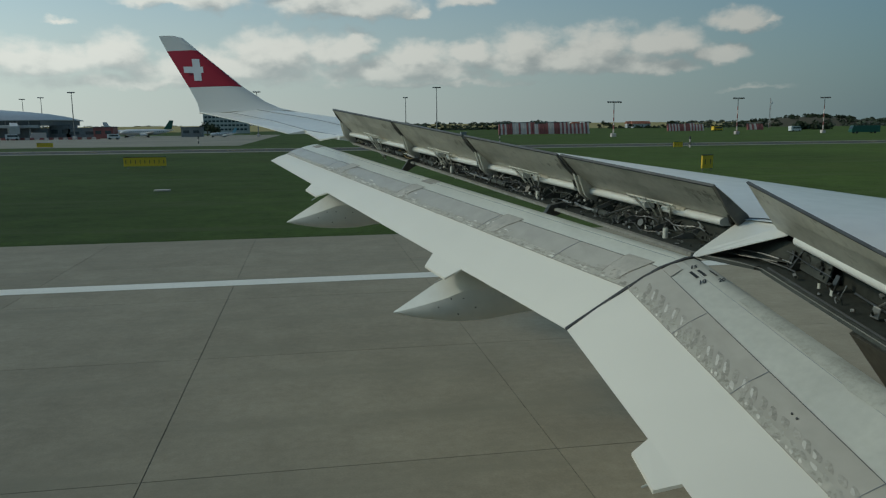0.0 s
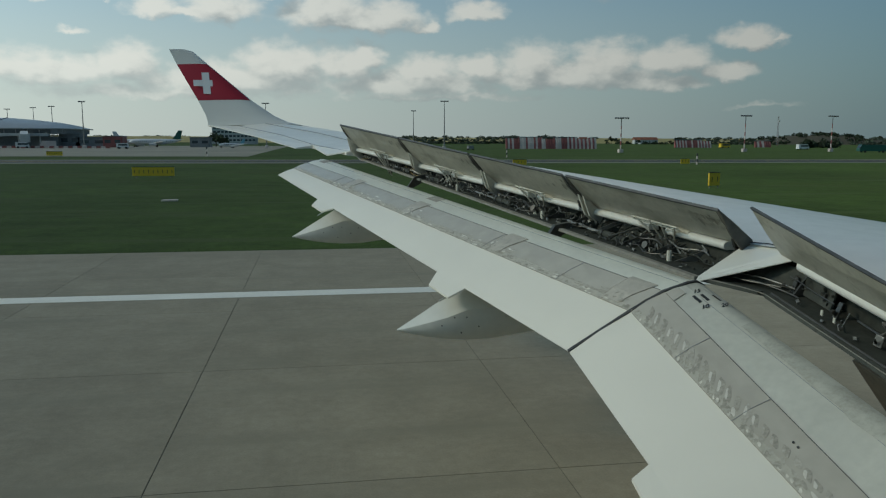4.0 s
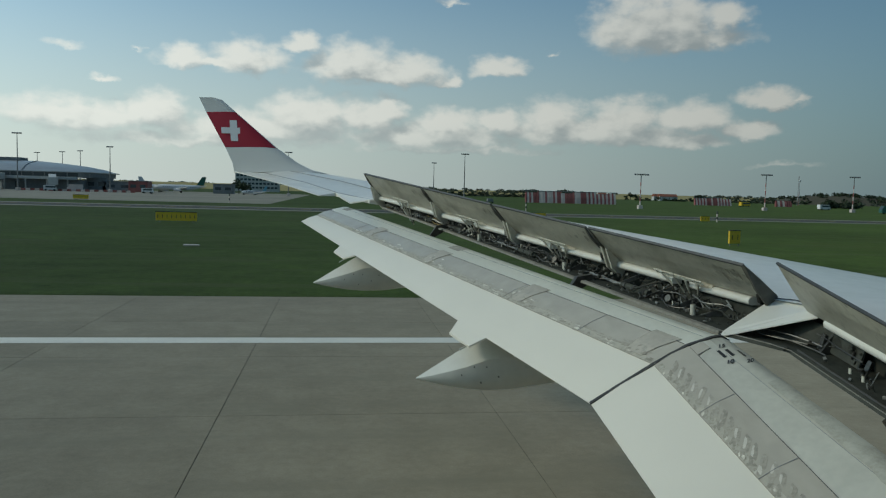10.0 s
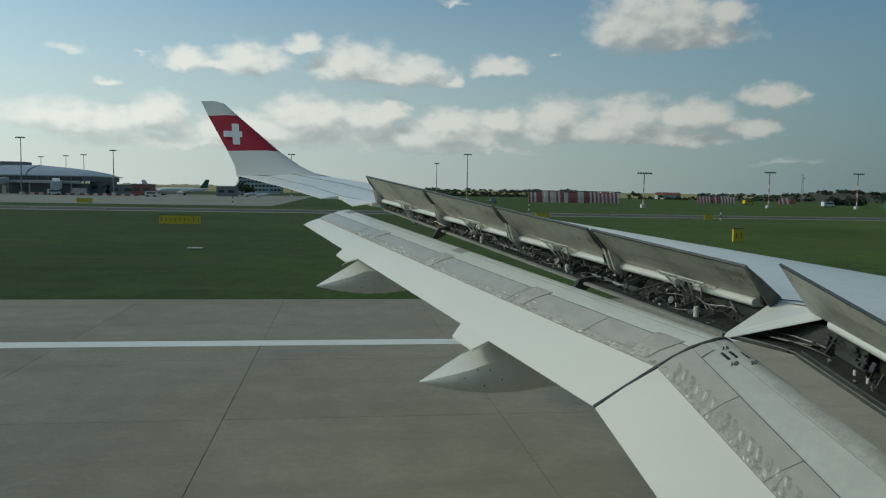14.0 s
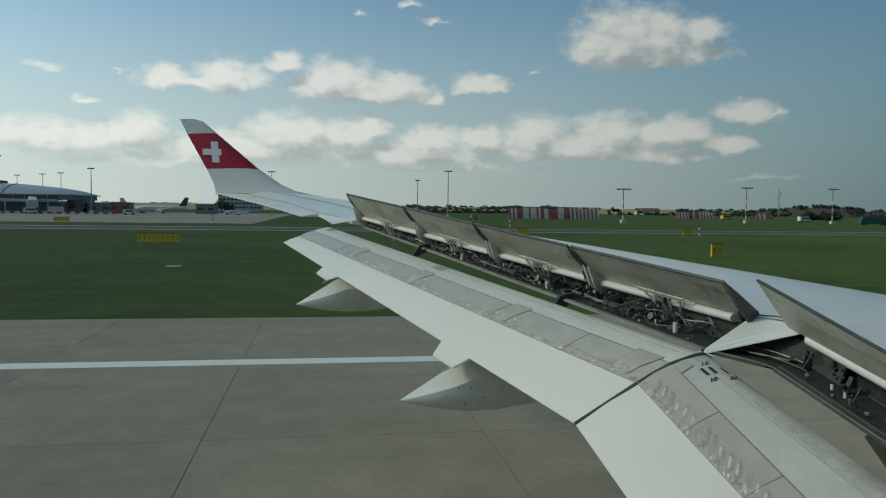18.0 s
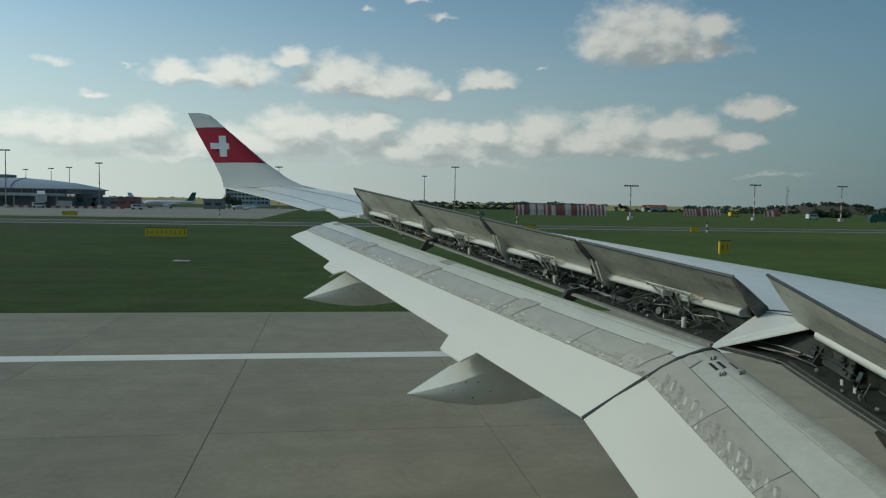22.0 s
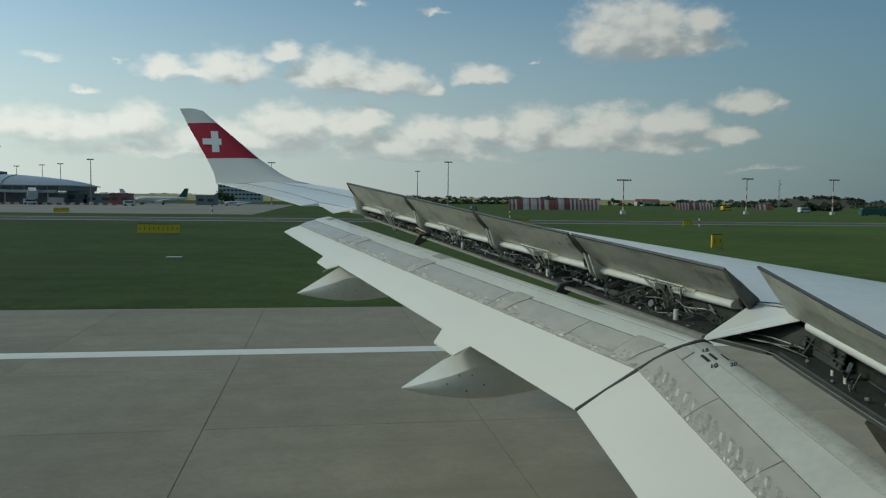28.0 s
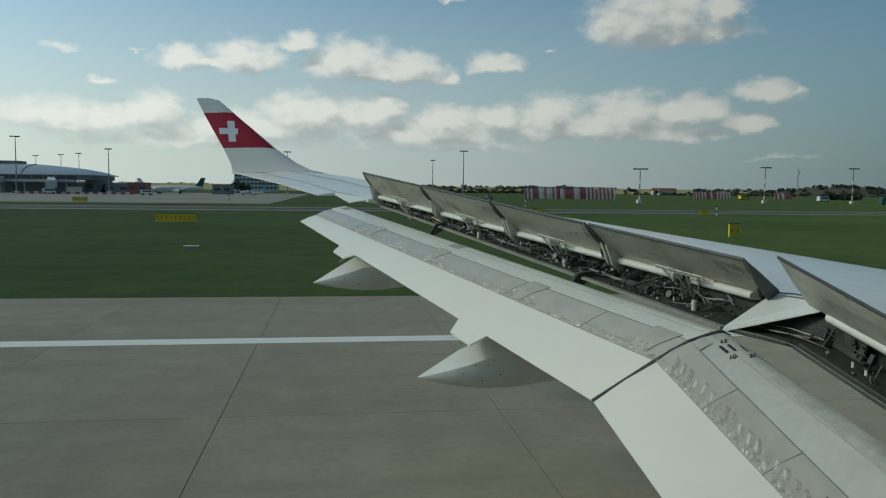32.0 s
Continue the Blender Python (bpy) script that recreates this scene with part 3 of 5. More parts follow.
def flap_set(name, y0, y1, label):
    ys = [y0 + (y1 - y0) * i / 8 for i in range(9)]
    body = flap_panel(name, ("te", "lo"), ys, WHITE_PAINT, None, label)
    flap_panel("chafe_strip", ("lo", "up"), ys, BAND, body, "smooth grey strip along the flap", lift=0.003)
    flap_panel("front_panel", ("up", "mid"), ys, CLEAN_NOSE if y0 > 0 else DULL_FRONT, body, "white panel ahead of the grey strip", crown=0.006)
    flap_panel("flap_nose", ("mid", "le"), ys, SOILED if y0 < 0 else CLEAN_NOSE, body, "grimy rounded flap nose", nose=True, crown=0.0)
    return body


outer_flap = flap_set("outer_flap", K + 0.011, T, "white lowered outer flap")
inner_flap = flap_set("inner_flap", -0.45, K - 0.011, "white lowered inner flap")
# rubber seal between the flaps
bm = bmesh.new()
row = []
for y in (K - 0.011, K + 0.011):
    n = normal_at(y)
    top = [flap(k, y) + n * 0.009 for k in ("te", "lo", "up", "le")]
    u = (flap("le", y) - flap("up", y)).normalized()
    top += [flap("le", y) + u * 0.06 - n * 0.0, flap("le", y) + u * 0.095 - n * 0.05]
    row.append(top + [flap(k, y) - n * (DEPTH[k] * 0.9) for k in ("le", "up", "lo", "te")])
wpart("flap_seal", loft(bm, row), SEAL, outer_flap, "black rubber seal between the flaps")
# thin joints and patches on the strip
for y, frac in ((5.15, 0.0), (6.15, 0.0), (3.84, 0.0), (3.27, 0.0), (2.5, 0.0), (9.7, 0)):
    n = normal_at(y)
    tube_pts = [flap("lo", y) + n * 0.006, flap("lo", y).lerp(flap("up", y), 0.5) + n * 0.015, flap("up", y) + n * 0.006]
    wpart("strip_joint", tube(bmesh.new(), tube_pts, 0.0016, 4), SEAM_LINE, outer_flap if y > K else inner_flap)
PATCHES = (4.47, 5.87, 7.52, 9.15)
for y in PATCHES:
    rows = []
    for yy, skew in ((y + 0.02, 0.05), (y + 0.24, -0.03)):
        n, lo, up, le = normal_at(yy), flap("lo", yy + skew), flap("up", yy), flap("le", yy)
        rows.append([lo.lerp(up, 0.10) + n * 0.0075, lo.lerp(up, 0.5) + n * 0.0175, up + n * 0.0075, up.lerp(le, 0.20) + n * 0.0062])
    wpart("cover_patch", loft(bmesh.new(), rows, closed=False), PATCH, outer_flap, "thin grey cover patch across the strip")
    wpart("patch_edge", tube(bmesh.new(), rows[0] + rows[1][::-1] + rows[0][:1], 0.0011, 4), SCUFF_RIM, outer_flap)
for y0, y1 in ((7.58, 7.80), (10.85, 11.05)):
    rows = []
    for yy in (y0, y1):
        n, up, le = normal_at(yy, "up", "le"), flap("up", yy), flap("le", yy)
        u = (le - up).normalized()
        rows.append([up.lerp(le, 0.62) + n * 0.004, le + n * 0.002, le + u * 0.05 - n * 0.008])
    wpart("nose_patch", loft(bmesh.new(), rows, closed=False), SMEAR, outer_flap, "dull grey patch on the flap nose")
for key in ("lo", "up"):
    for y0, y1, par in ((-0.25, K - 0.03, inner_flap), (K + 0.03, T - 0.02, outer_flap)):
        pts = [flap(key, y0 + (y1 - y0) * i / 6) + normal_at(y0 + 0.1) * 0.004 for i in range(7)]
        wpart("strip_edge", tube(bmesh.new(), pts, 0.0022, 4), EDGE if key == "up" else SCUFF_RIM, par)
# grimy lower edge of the strips
for y0, y1, par in ((-0.2, K - 0.03, inner_flap), (K + 0.03, T - 0.05, outer_flap)):
    loops = []
    for i in range(25):
        y = y0 + (y1 - y0) * i / 24
        n, lo, up = normal_at(y), flap("lo", y), flap("up", y)
        w = 0.20 + 0.09 * noise.noise((y * 3, 0, 1))
        loops.append([lo.lerp(up, 0.012) + n * 0.0042, lo.lerp(up, w) + n * (0.0042 + 0.02 * w)])
    wpart("grime_edge", loft(bmesh.new(), loops, closed=False, caps=False), GRIME, par)
# rub marks
rng = random.Random(4)


def rub_mark(y, k, la, lb, tilt, par, mat, lift, square=1.0):
    n = normal_at(y)
    c = flap("lo", y).lerp(flap("up", y), k) + n * (lift + 0.02 * min(k, 0.5))
    u, s = (flap("up", y) - flap("lo", y)).normalized(), (flap("lo", y + 0.1) - flap("lo", y)).normalized()
    u = (u + n * 0.075).normalized()
    bm = bmesh.new()
    pts = []
    for q in range(14):
        a = 2 * math.pi * (q + 0.5) / 14
        w = 1 + 0.12 * math.sin(3 * a + y * 50)
        p, r = (math.copysign(abs(v) ** square, v) for v in (math.cos(a), math.sin(a)))
        pts.append(bm.verts.new(c + u * p * la * w + s * (r * lb * w + tilt * p * la)))
    bm.faces.new(pts)
    wpart("rub_mark", bm, mat, par)


y = 4.27
while y > 1.9:
    # a finger-shaped mark, its polished middle, and the chipped dots below it
    fade = min(1.0, max(0.45, (y - 2.0) / 1.6))
    k, la, lb, tilt = rng.uniform(0.36, 0.42), rng.uniform(0.030, 0.040) * fade, rng.uniform(0.022, 0.028), rng.uniform(0.85, 1.15)
    rub_mark(y, k, la, lb, tilt, inner_flap, rng.choice((SMEAR, SMEAR, FINGER)), 0.0048, 0.6)
    rub_mark(y + 0.010, k - 0.03, la * 0.7, lb * 0.45, tilt, inner_flap, rng.choice((FINGER, FINGER_PALE)), 0.0056, 0.7)
    rub_mark(y - 0.03, k - 0.20, la * 0.55, lb * 0.8, tilt, inner_flap, rng.choice((FINGER_PALE, SMEAR, FINGER)), 0.0050, 0.7)
    for _ in range(2):
        rub_mark(y + rng.uniform(-0.05, 0.05), rng.uniform(0.03, 0.10), rng.uniform(0.006, 0.012), rng.uniform(0.008, 0.014), 0.6, inner_flap, rng.choice((SCUFF_RIM, SMEAR, SCUFF)), 0.0054)
    y -= rng.uniform(0.068, 0.086)
# scuffs along the lower half of the outer strip, thicker round the cover patches
for i in range(330):
    y = 4.5 + 5.4 * rng.random() ** 0.9
    near = min(abs(y - c - 0.1) for c in PATCHES)
    dense = 0.5 + 0.5 * math.sin(y * 4.1 + 0.6)
    if near > 0.3 and rng.random() > 0.25 + 0.75 * dense:
        continue
    k = abs(rng.gauss(0.16, 0.11)) + (0.25 * rng.random() if near < 0.18 else 0)
    rub_mark(y, k, rng.uniform(0.004, 0.012), rng.uniform(0.012, 0.06), rng.uniform(-0.5, 0.5), outer_flap, rng.choice((SCUFF, SMEAR, SMEAR, FINGER, FINGER, SCUFF_RIM) if near < 0.25 else (SMEAR, SMEAR, FINGER, FINGER, SCUFF)), 0.0040 + 0.0008 * rng.random())
for c in PATCHES:
    for i in range(9):
        rub_mark(c + 0.13 + rng.gauss(0, 0.08), abs(rng.gauss(0.2, 0.16)), rng.uniform(0.006, 0.018), rng.uniform(0.008, 0.022), rng.uniform(-0.6, 0.6), outer_flap, rng.choice((SCUFF, SCUFF_RIM, SMEAR, FINGER)), 0.0082)

# trailing tabs and track fairings
for corners in (((9.38, 0), (9.28, 0.12), (8.90, 0.12), (8.82, 0)), ((6.20, 0), (6.08, 0.145), (5.74, 0.145), (5.72, 0)), ((3.24, 0), (3.20, 0.11), (2.93, 0.13), (2.90, 0))):
    outline = []
    for yy, k in corners:
        d = (flap("te", yy) - flap("lo", yy)).normalized()
        outline.append(flap("te", yy) + d * (k - 0.004))
    tab = wpart("flap_tab", prism(bmesh.new(), outline, (0, 0, -0.016)), WHITE_PAINT, outer_flap if corners[0][0] > K else inner_flap, "square white tab on the flap's trailing edge")
    a = (outline[1] + outline[2]) / 2 + Vector((0.10, -0.02, -0.03))
    wpart("tab_link", rod(bmesh.new(), a, a + Vector((-0.09, 0.04, -0.06)), 0.008, 0.006, 6), PRIMER, tab, "pale green link under the tab")


def fairing(tail, length, low, high, width):
    """A canoe: keel and ridge both start at the pointed tail; low and high are their heights against it further forward."""
    tail = Vector(tail)
    loops = []
    for t in (0.004, 0.04, 0.1, 0.18, 0.28, 0.4, 0.55, 0.75, 1.0):
        keel = low * math.sin(math.pi * min(t * 1.15, 1.0)) ** 0.9
        ridge = high * t / 0.42 if t < 0.42 else high
        half, mid = (ridge - keel) / 2, (ridge + keel) / 2
        w = width * min(1.0, t / 0.3) ** 0.75
        c = tail + Vector((length * t, -0.06 * t, mid))
        # roofed top with a crease at its sides, rounded keel
        shape = ((1.0, 0.22), (0.0, 1.0), (-1.0, 0.22), (-1.03, -0.1), (-0.92, -0.45), (-0.68, -0.76), (-0.35, -0.94), (0, -1), (0.35, -0.94), (0.68, -0.76), (0.92, -0.45), (1.03, -0.1))
        loops.append([c + Vector((0, w * p, half * q)) for p, q in shape])
    ob = wpart("track_fairing", loft(bmesh.new(), loops), FAIRING, None, "pale canoe-shaped flap track fairing", smooth=True)
    ob.data.set_sharp_from_angle(angle=radians(24))
    for k, z in ((0.32, 0.13), (0.39, 0.13), (0.25, 0.06), (0.46, 0.05), (0.36, 0.0), (0.52, 0.12)):
        c = tail + Vector((length * k, -width * 0.985 * min(1.0, k / 0.3) ** 0.75 - 0.03 * k, z))
        wpart("fastener", rod(bmesh.new(), c, c + Vector((0, -0.02, 0)), 0.006), EDGE, ob)
    return ob


fairing((-0.33, 9.8, 2.77), 1.6, -0.095, 0.42, 0.13)
fairing((0.63, 6.2, 2.42), 1.45, -0.10, 0.40, 0.15)
fairing((0.95, 2.75, 1.85), 1.5, -0.07, 0.40, 0.15)

# spoilers
TOP_A, TOP_B = (2.50, 4.45, 3.56), (0.32, 11.0, 4.20)
IN_A, IN_B = (2.53, 3.15, 3.39), (2.505, 4.10, 3.61)


def spoiler(y0, y1, inner=False):
    """One raised panel: y0 inboard, y1 outboard end at the hinge."""
    if inner:
        t0, t1, h0, h1 = along(IN_A, IN_B, y0 - 0.1), along(IN_A, IN_B, y1 - 0.1), hinge(y0), hinge(y1)
    else:
        t0, t1, h0, h1 = along(TOP_A, TOP_B, y0 - 0.12), along(TOP_A, TOP_B, y1 - 0.12), hinge(y0), hinge(y1)
    up0, up1 = (t0 - h0), (t1 - h1)
    n = (t1 - t0).cross(up0).normalized()
    if n.y > 0:
        n = -n
    loops = []
    for h, t in ((h0, t0), (h1, t1)):
        loops.append([h + n * 0.012, h.lerp(t, 0.5) + n * 0.0095, t + n * 0.004, t - n * 0.006, h.lerp(t, 0.5) - n * 0.03, h - n * 0.045])
    ob = wpart("spoiler", loft(bmesh.new(), loops), SPOILER, None, "raised spoiler panel with a soiled grey underside")
    bm = loft(bmesh.new(), [[t + n * 0.007, t + n * 0.007 - u * 0.04, t - n * 0.009 - u * 0.04, t - n * 0.009 + u * 0.012] for t, u in ((t0, up0), (t1, up1))])
    wpart("edge_seal", bm, EDGE, ob)
    # end ribs, and the two metal legs of the outboard hinge
    d = (t1 - t0).normalized()
    for h, t, s, w in ((h0, t0, 1, 0.020), (h1, t1, -1, 0.012)):
        pts = [t + n * 0.006, t.lerp(h, 0.3) + n * 0.026, t.lerp(h, 0.66) + n * 0.022, t.lerp(h, 0.6) - n * 0.03, t - n * 0.005]
        wpart("end_rib", prism(bmesh.new(), pts, d * s * w), SLIT, ob)
    for k, wide in ((0.012, 0.022), (0.075, 0.018)):
        c, up = h1 - d * k, (t1 - h1)
        pts = [c + up * 0.50 + n * 0.035, c + up * 0.05 + n * 0.11, c - up * 0.50 + n * 0.085, c - up * 0.56 + n * 0.04, c - up * 0.1 + n * 0.01]
        wpart("hinge_leg", prism(bmesh.new(), pts, d * -wide), PALE_METAL, ob, "pale metal hinge leg")
    if y0 < 4.7:
        pts = [t0 + n * 0.004, t0.lerp(h0, 0.5) + n * 0.05, h0 + n * 0.065, h0 - (t0 - h0) * 0.35 + n * 0.03, h0 - (t0 - h0) * 0.35, h0 - n * 0.04]
        wpart("end_plate", prism(bmesh.new(), pts, d * -0.014), SLIT, ob, "grimy dark end plate")
    # dark drips near the inboard end
    drip = random.Random(int(y0 * 100))
    for _ in range(9 if y0 < 5 else 5):
        k, top_k, long = abs(drip.gauss(0.06, 0.07)) + 0.02, drip.uniform(0.60, 0.86), drip.uniform(0.08, 0.26)
        h, t = h0.lerp(h1, k), t0.lerp(t1, k)
        w = drip.uniform(0.006, 0.022)
        a, b = h.lerp(t, top_k) + n * 0.0145, h.lerp(t, max(0.15, top_k - long)) + n * 0.0145
        bm = bmesh.new()
        bm.faces.new([bm.verts.new(p) for p in (a - d * w, a + d * w * 0.8, a.lerp(b, 0.5) + d * w, b + d * w * 0.3, b - d * w * 0.2, a.lerp(b, 0.6) - d * w * 0.9)])
        wpart("drip_stain", bm, DRIP, ob)
    # operating strut: a lattice bracket on the panel and a fork down to the bay
    c = h0.lerp(h1, 0.47)
    u = up0.normalized()
    w = min(0.25, (y1 - y0) * 0.16)
    foot = lip(max(c.y - 0.05, 3.0)) + Vector((0.16, 0, 0.05))
    top, point = c + u * 0.10 + n * 0.055, c - u * 0.24 + n * 0.125
    for k in (0.0, 0.034):
        wpart("truss_bar", rod(bmesh.new(), top + d * w - u * k, top - d * w - u * k, 0.007, 0.007, 6), PALE_METAL, ob)
    for e in (-0.85, -0.6, -0.35, -0.1, 0.15, 0.4, 0.65, 0.9):
        wpart("truss_rung", rod(bmesh.new(), top + d * w * e, top + d * w * (e + 0.06) - u * 0.034, 0.0045, 0.0045, 5), PALE_METAL, ob)
    for e in (-0.8, -0.25, 0.2, 0.75):
        wpart("truss_leg", rod(bmesh.new(), top + d * w * e - u * 0.03, point + d * w * e * 0.10, 0.008, 0.007, 6), PALE_METAL, ob, "pale metal lattice leg")
    wpart("actuator", rod(bmesh.new(), point, foot, 0.020, 0.028, 10), METAL_DARK, ob, "dark spoiler actuator")
    wpart("actuator_rod", rod(bmesh.new(), point + u * 0.03, point - u * 0.05, 0.010, 0.010, 8), PALE_METAL, ob)
    pod = h0.lerp(h1, 0.34) + n * 0.03 - u * 0.01
    wpart("pod", rod(bmesh.new(), pod + d * 0.09, pod - d * 0.06, 0.032, 0.022, 10), SPOILER, ob)
    for k in (0.04, 0.96):
        c = h0.lerp(h1, k)
        bm = bmesh.new()
        pts = [c + u * 0.06 + n * 0.02, c + n * 0.05, c - u * 0.16 + n * 0.02, c - u * 0.16 - n * 0.04, c - n * 0.02]
        prism(bm, pts, d * 0.02)
        wpart("hinge_arm", bm, METAL_DARK, ob)
    return ob


for y0, y1 in ((9.23, 11.08), (7.63, 9.19), (6.14, 7.59), (4.58, 6.10)):
    spoiler(y0, y1)
spoiler(2.2, 4.2, True)

# white hinge strip and the bay under the spoilers
rng = random.Random(11)
for y0, y1 in ((2.2, 3.0), (3.1, 4.02), (4.72, 5.24), (5.40, 6.02), (6.2, 6.78), (6.92, 7.5), (7.7, 8.33), (8.5, 9.1), (9.3, 10.05), (10.2, 11.0)):
    bm = bmesh.new()
    loops = []
    for y in (y0, y1):
        h = hinge(y)
        k = 0.66 if y > K else 0.74
        loops.append([h + Vector((0.03, 0, -0.012))] + [h + Vector((-0.01 + 0.05 * k * math.cos(q), 0, -0.014 - 0.045 * k + 0.045 * k * math.sin(q))) for q in (1.5, 1.9, 2.35, 2.8, 3.3, 3.8, 4.3)] + [h + Vector((0.04, 0, -0.014 - 0.085 * k))])
    wpart("hinge_strip", loft(bm, loops), COOL_WHITE, None, "short white strip under the spoiler hinge", smooth=True)
# wall and floor get the near-black BAY, which carries the cavity's shade
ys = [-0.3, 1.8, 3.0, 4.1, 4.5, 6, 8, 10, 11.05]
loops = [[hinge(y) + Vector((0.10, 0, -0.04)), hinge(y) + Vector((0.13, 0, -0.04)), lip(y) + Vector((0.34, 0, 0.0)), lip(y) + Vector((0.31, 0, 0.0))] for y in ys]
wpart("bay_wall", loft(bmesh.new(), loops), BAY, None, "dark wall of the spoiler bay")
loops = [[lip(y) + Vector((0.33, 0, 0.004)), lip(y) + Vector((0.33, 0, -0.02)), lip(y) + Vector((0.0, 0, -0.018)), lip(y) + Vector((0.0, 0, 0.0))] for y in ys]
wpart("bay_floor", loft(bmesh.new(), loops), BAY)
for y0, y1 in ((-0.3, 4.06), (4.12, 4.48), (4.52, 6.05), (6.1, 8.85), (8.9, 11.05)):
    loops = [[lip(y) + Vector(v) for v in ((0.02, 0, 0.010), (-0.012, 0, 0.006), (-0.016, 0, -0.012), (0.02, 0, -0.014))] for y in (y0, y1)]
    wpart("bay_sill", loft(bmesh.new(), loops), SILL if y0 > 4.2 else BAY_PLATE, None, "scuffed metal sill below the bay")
pts = [lip(y) + Vector((-0.014, 0, 0.010)) for y in (-0.3, 1.5, 3.0, 4.06, 4.2, 4.44)]
wpart("lip_edge", tube(bmesh.new(), pts, 0.003, 5), SILL, None, "rubbed bare edge of the lower lip")
pts = [lip(y) + Vector((0.03, 0, 0.012)) for y in (-0.3, 1.5, 3.0, 4.06)]
wpart("lip_seal", tube(bmesh.new(), pts, 0.008, 5), SEAL)
# clutter of the bay: ribs, pipes, wire bundles, valves
def bay_point(y, k, fwd):
    fwd *= 0.75
    return lip(y).lerp(hinge(y) + Vector((0, 0, -0.09)), k) + Vector((fwd, 0, 0))


TRUSS_Y = (5.28, 6.80, 8.35, 10.08)
y = 2.4
while y < 11.0:
    h, b = hinge(y), lip(y)
    busy = min(abs(y - c) for c in TRUSS_Y) < 0.34
    if not 4.12 < y < 4.58:
        if rng.random() < (0.5 if y > 4.6 else 0.04):
            w = rng.uniform(0.008, 0.02)
            pts = [h + Vector((0.09, 0, -0.08)), h + Vector((0.03, 0, -0.10)), b + Vector((0.14, 0, 0.01)), b + Vector((0.30, 0, 0.0))]
            wpart("bay_rib", prism(bmesh.new(), pts, (0, w, 0)), rng.choice((METAL_DARK, METAL, BAY)))
        if y < 4.6 and rng.random() < 0.04:
            pts = [h + Vector((0.09, 0, -0.08)), h + Vector((0.0, 0, -0.10)), b + Vector((0.10, 0, 0.01)), b + Vector((0.30, 0, 0.0))]
            wpart("bay_rib", prism(bmesh.new(), pts, (0, 0.012, 0)), METAL_DARK)
        for _ in range((11 if busy else 6) if y > 4.6 else 2):
            c = bay_point(y + rng.uniform(-0.06, 0.06), rng.uniform(0.05, 0.85), rng.uniform(0.04, 0.14))
            s = rng.uniform(0.004, 0.014) * (1.0 if y > 6.5 else 1.15)
            bm = bmesh.new()
            if rng.random() < 0.6:
                rod(bm, c, c + Vector((rng.uniform(-0.03, 0.03), rng.uniform(-0.045, 0.045), rng.uniform(-0.05, 0.05))), s * 0.5, s * 0.45, 7)
            else:
                box(bm, c, (s * 1.3, s * 2, s * 1.4), Euler((rng.uniform(-0.5, 0.5), rng.uniform(-0.5, 0.5), rng.uniform(-0.5, 0.5))).to_quaternion(), s * 0.2)
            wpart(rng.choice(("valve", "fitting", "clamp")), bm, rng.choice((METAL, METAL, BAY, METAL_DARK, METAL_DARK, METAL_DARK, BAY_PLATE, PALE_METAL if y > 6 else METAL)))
        if rng.random() < (0.4 if y > 4.6 else 0.2):
            k0, f0, pts = rng.uniform(0.15, 0.8), rng.uniform(0.05, 0.12), []
            for i in range(7):
                yy = y + i * 0.07
                pts.append(bay_point(yy, min(max(k0 + (0.09 if y > 4.6 else 0.02) * math.sin(i * 1.3 + k0 * 9), 0.05), 0.9), f0 + 0.02 * math.sin(i + k0 * 5)))
            wpart("hose", tube(bmesh.new(), pts, rng.uniform(0.003, 0.007), 6), rng.choice((METAL_DARK, METAL_DARK, METAL_DARK, METAL_DARK, BAY, BAY, METAL, METAL, PALE_METAL, BAY_PLATE, BAY_PLATE, WIRE_GOLD) if y > 4.6 else (METAL_DARK, METAL_DARK, METAL_DARK, METAL)), smooth=True)
        if y > 4.6 and rng.random() < (0.3 if busy else 0.08):
            c = h + Vector((0.02, 0, -0.07))
            e = b + Vector((rng.uniform(0.04, 0.14), rng.uniform(-0.12, 0.12), rng.uniform(0.0, 0.06)))
            wpart("bay_strut", rod(bmesh.new(), c, e, rng.uniform(0.004, 0.008), rng.uniform(0.004, 0.008), 6), rng.choice((METAL, METAL_DARK, METAL_DARK, BAY_PLATE)))
        if rng.random() < 0.08:
            c = bay_point(y, 0.3, 0.05)
            wpart("tag_plate", box(bmesh.new(), c, (0.006, 0.018, 0.03)), PALE_METAL)
    y += rng.uniform(0.06, 0.11)
# pumps and drive shafts low in the bay
for y in (5.62, 7.25, 8.75, 9.6):
    a, b = bay_point(y - 0.16, 0.28, 0.10), bay_point(y + 0.16, 0.30, 0.10)
    pump = wpart("drive_unit", rod(bmesh.new(), a, b, 0.030, 0.026, 12), BAY_PLATE, None, "dark oily drive unit in the bay", smooth=True)
    for k in (0.12, 0.5, 0.85):
        c, d = a.lerp(b, k), (b - a).normalized()
        wpart("clamp_ring", rod(bmesh.new(), c - d * 0.008, c + d * 0.008, 0.034, 0.034, 12), METAL_DARK, pump)
    wpart("drive_shaft", rod(bmesh.new(), b, bay_point(y + 0.62, 0.34, 0.11), 0.011, 0.011, 8), METAL, pump)
for y in (4.95, 6.5, 8.1):
    c = bay_point(y, 0.30, 0.03)
    wpart("canister", rod(bmesh.new(), c + Vector((0, 0, -0.035)), c + Vector((0, 0, 0.040)), 0.019, 0.018, 10), PALE_METAL, None, "small pale canister in the bay", smooth=True)
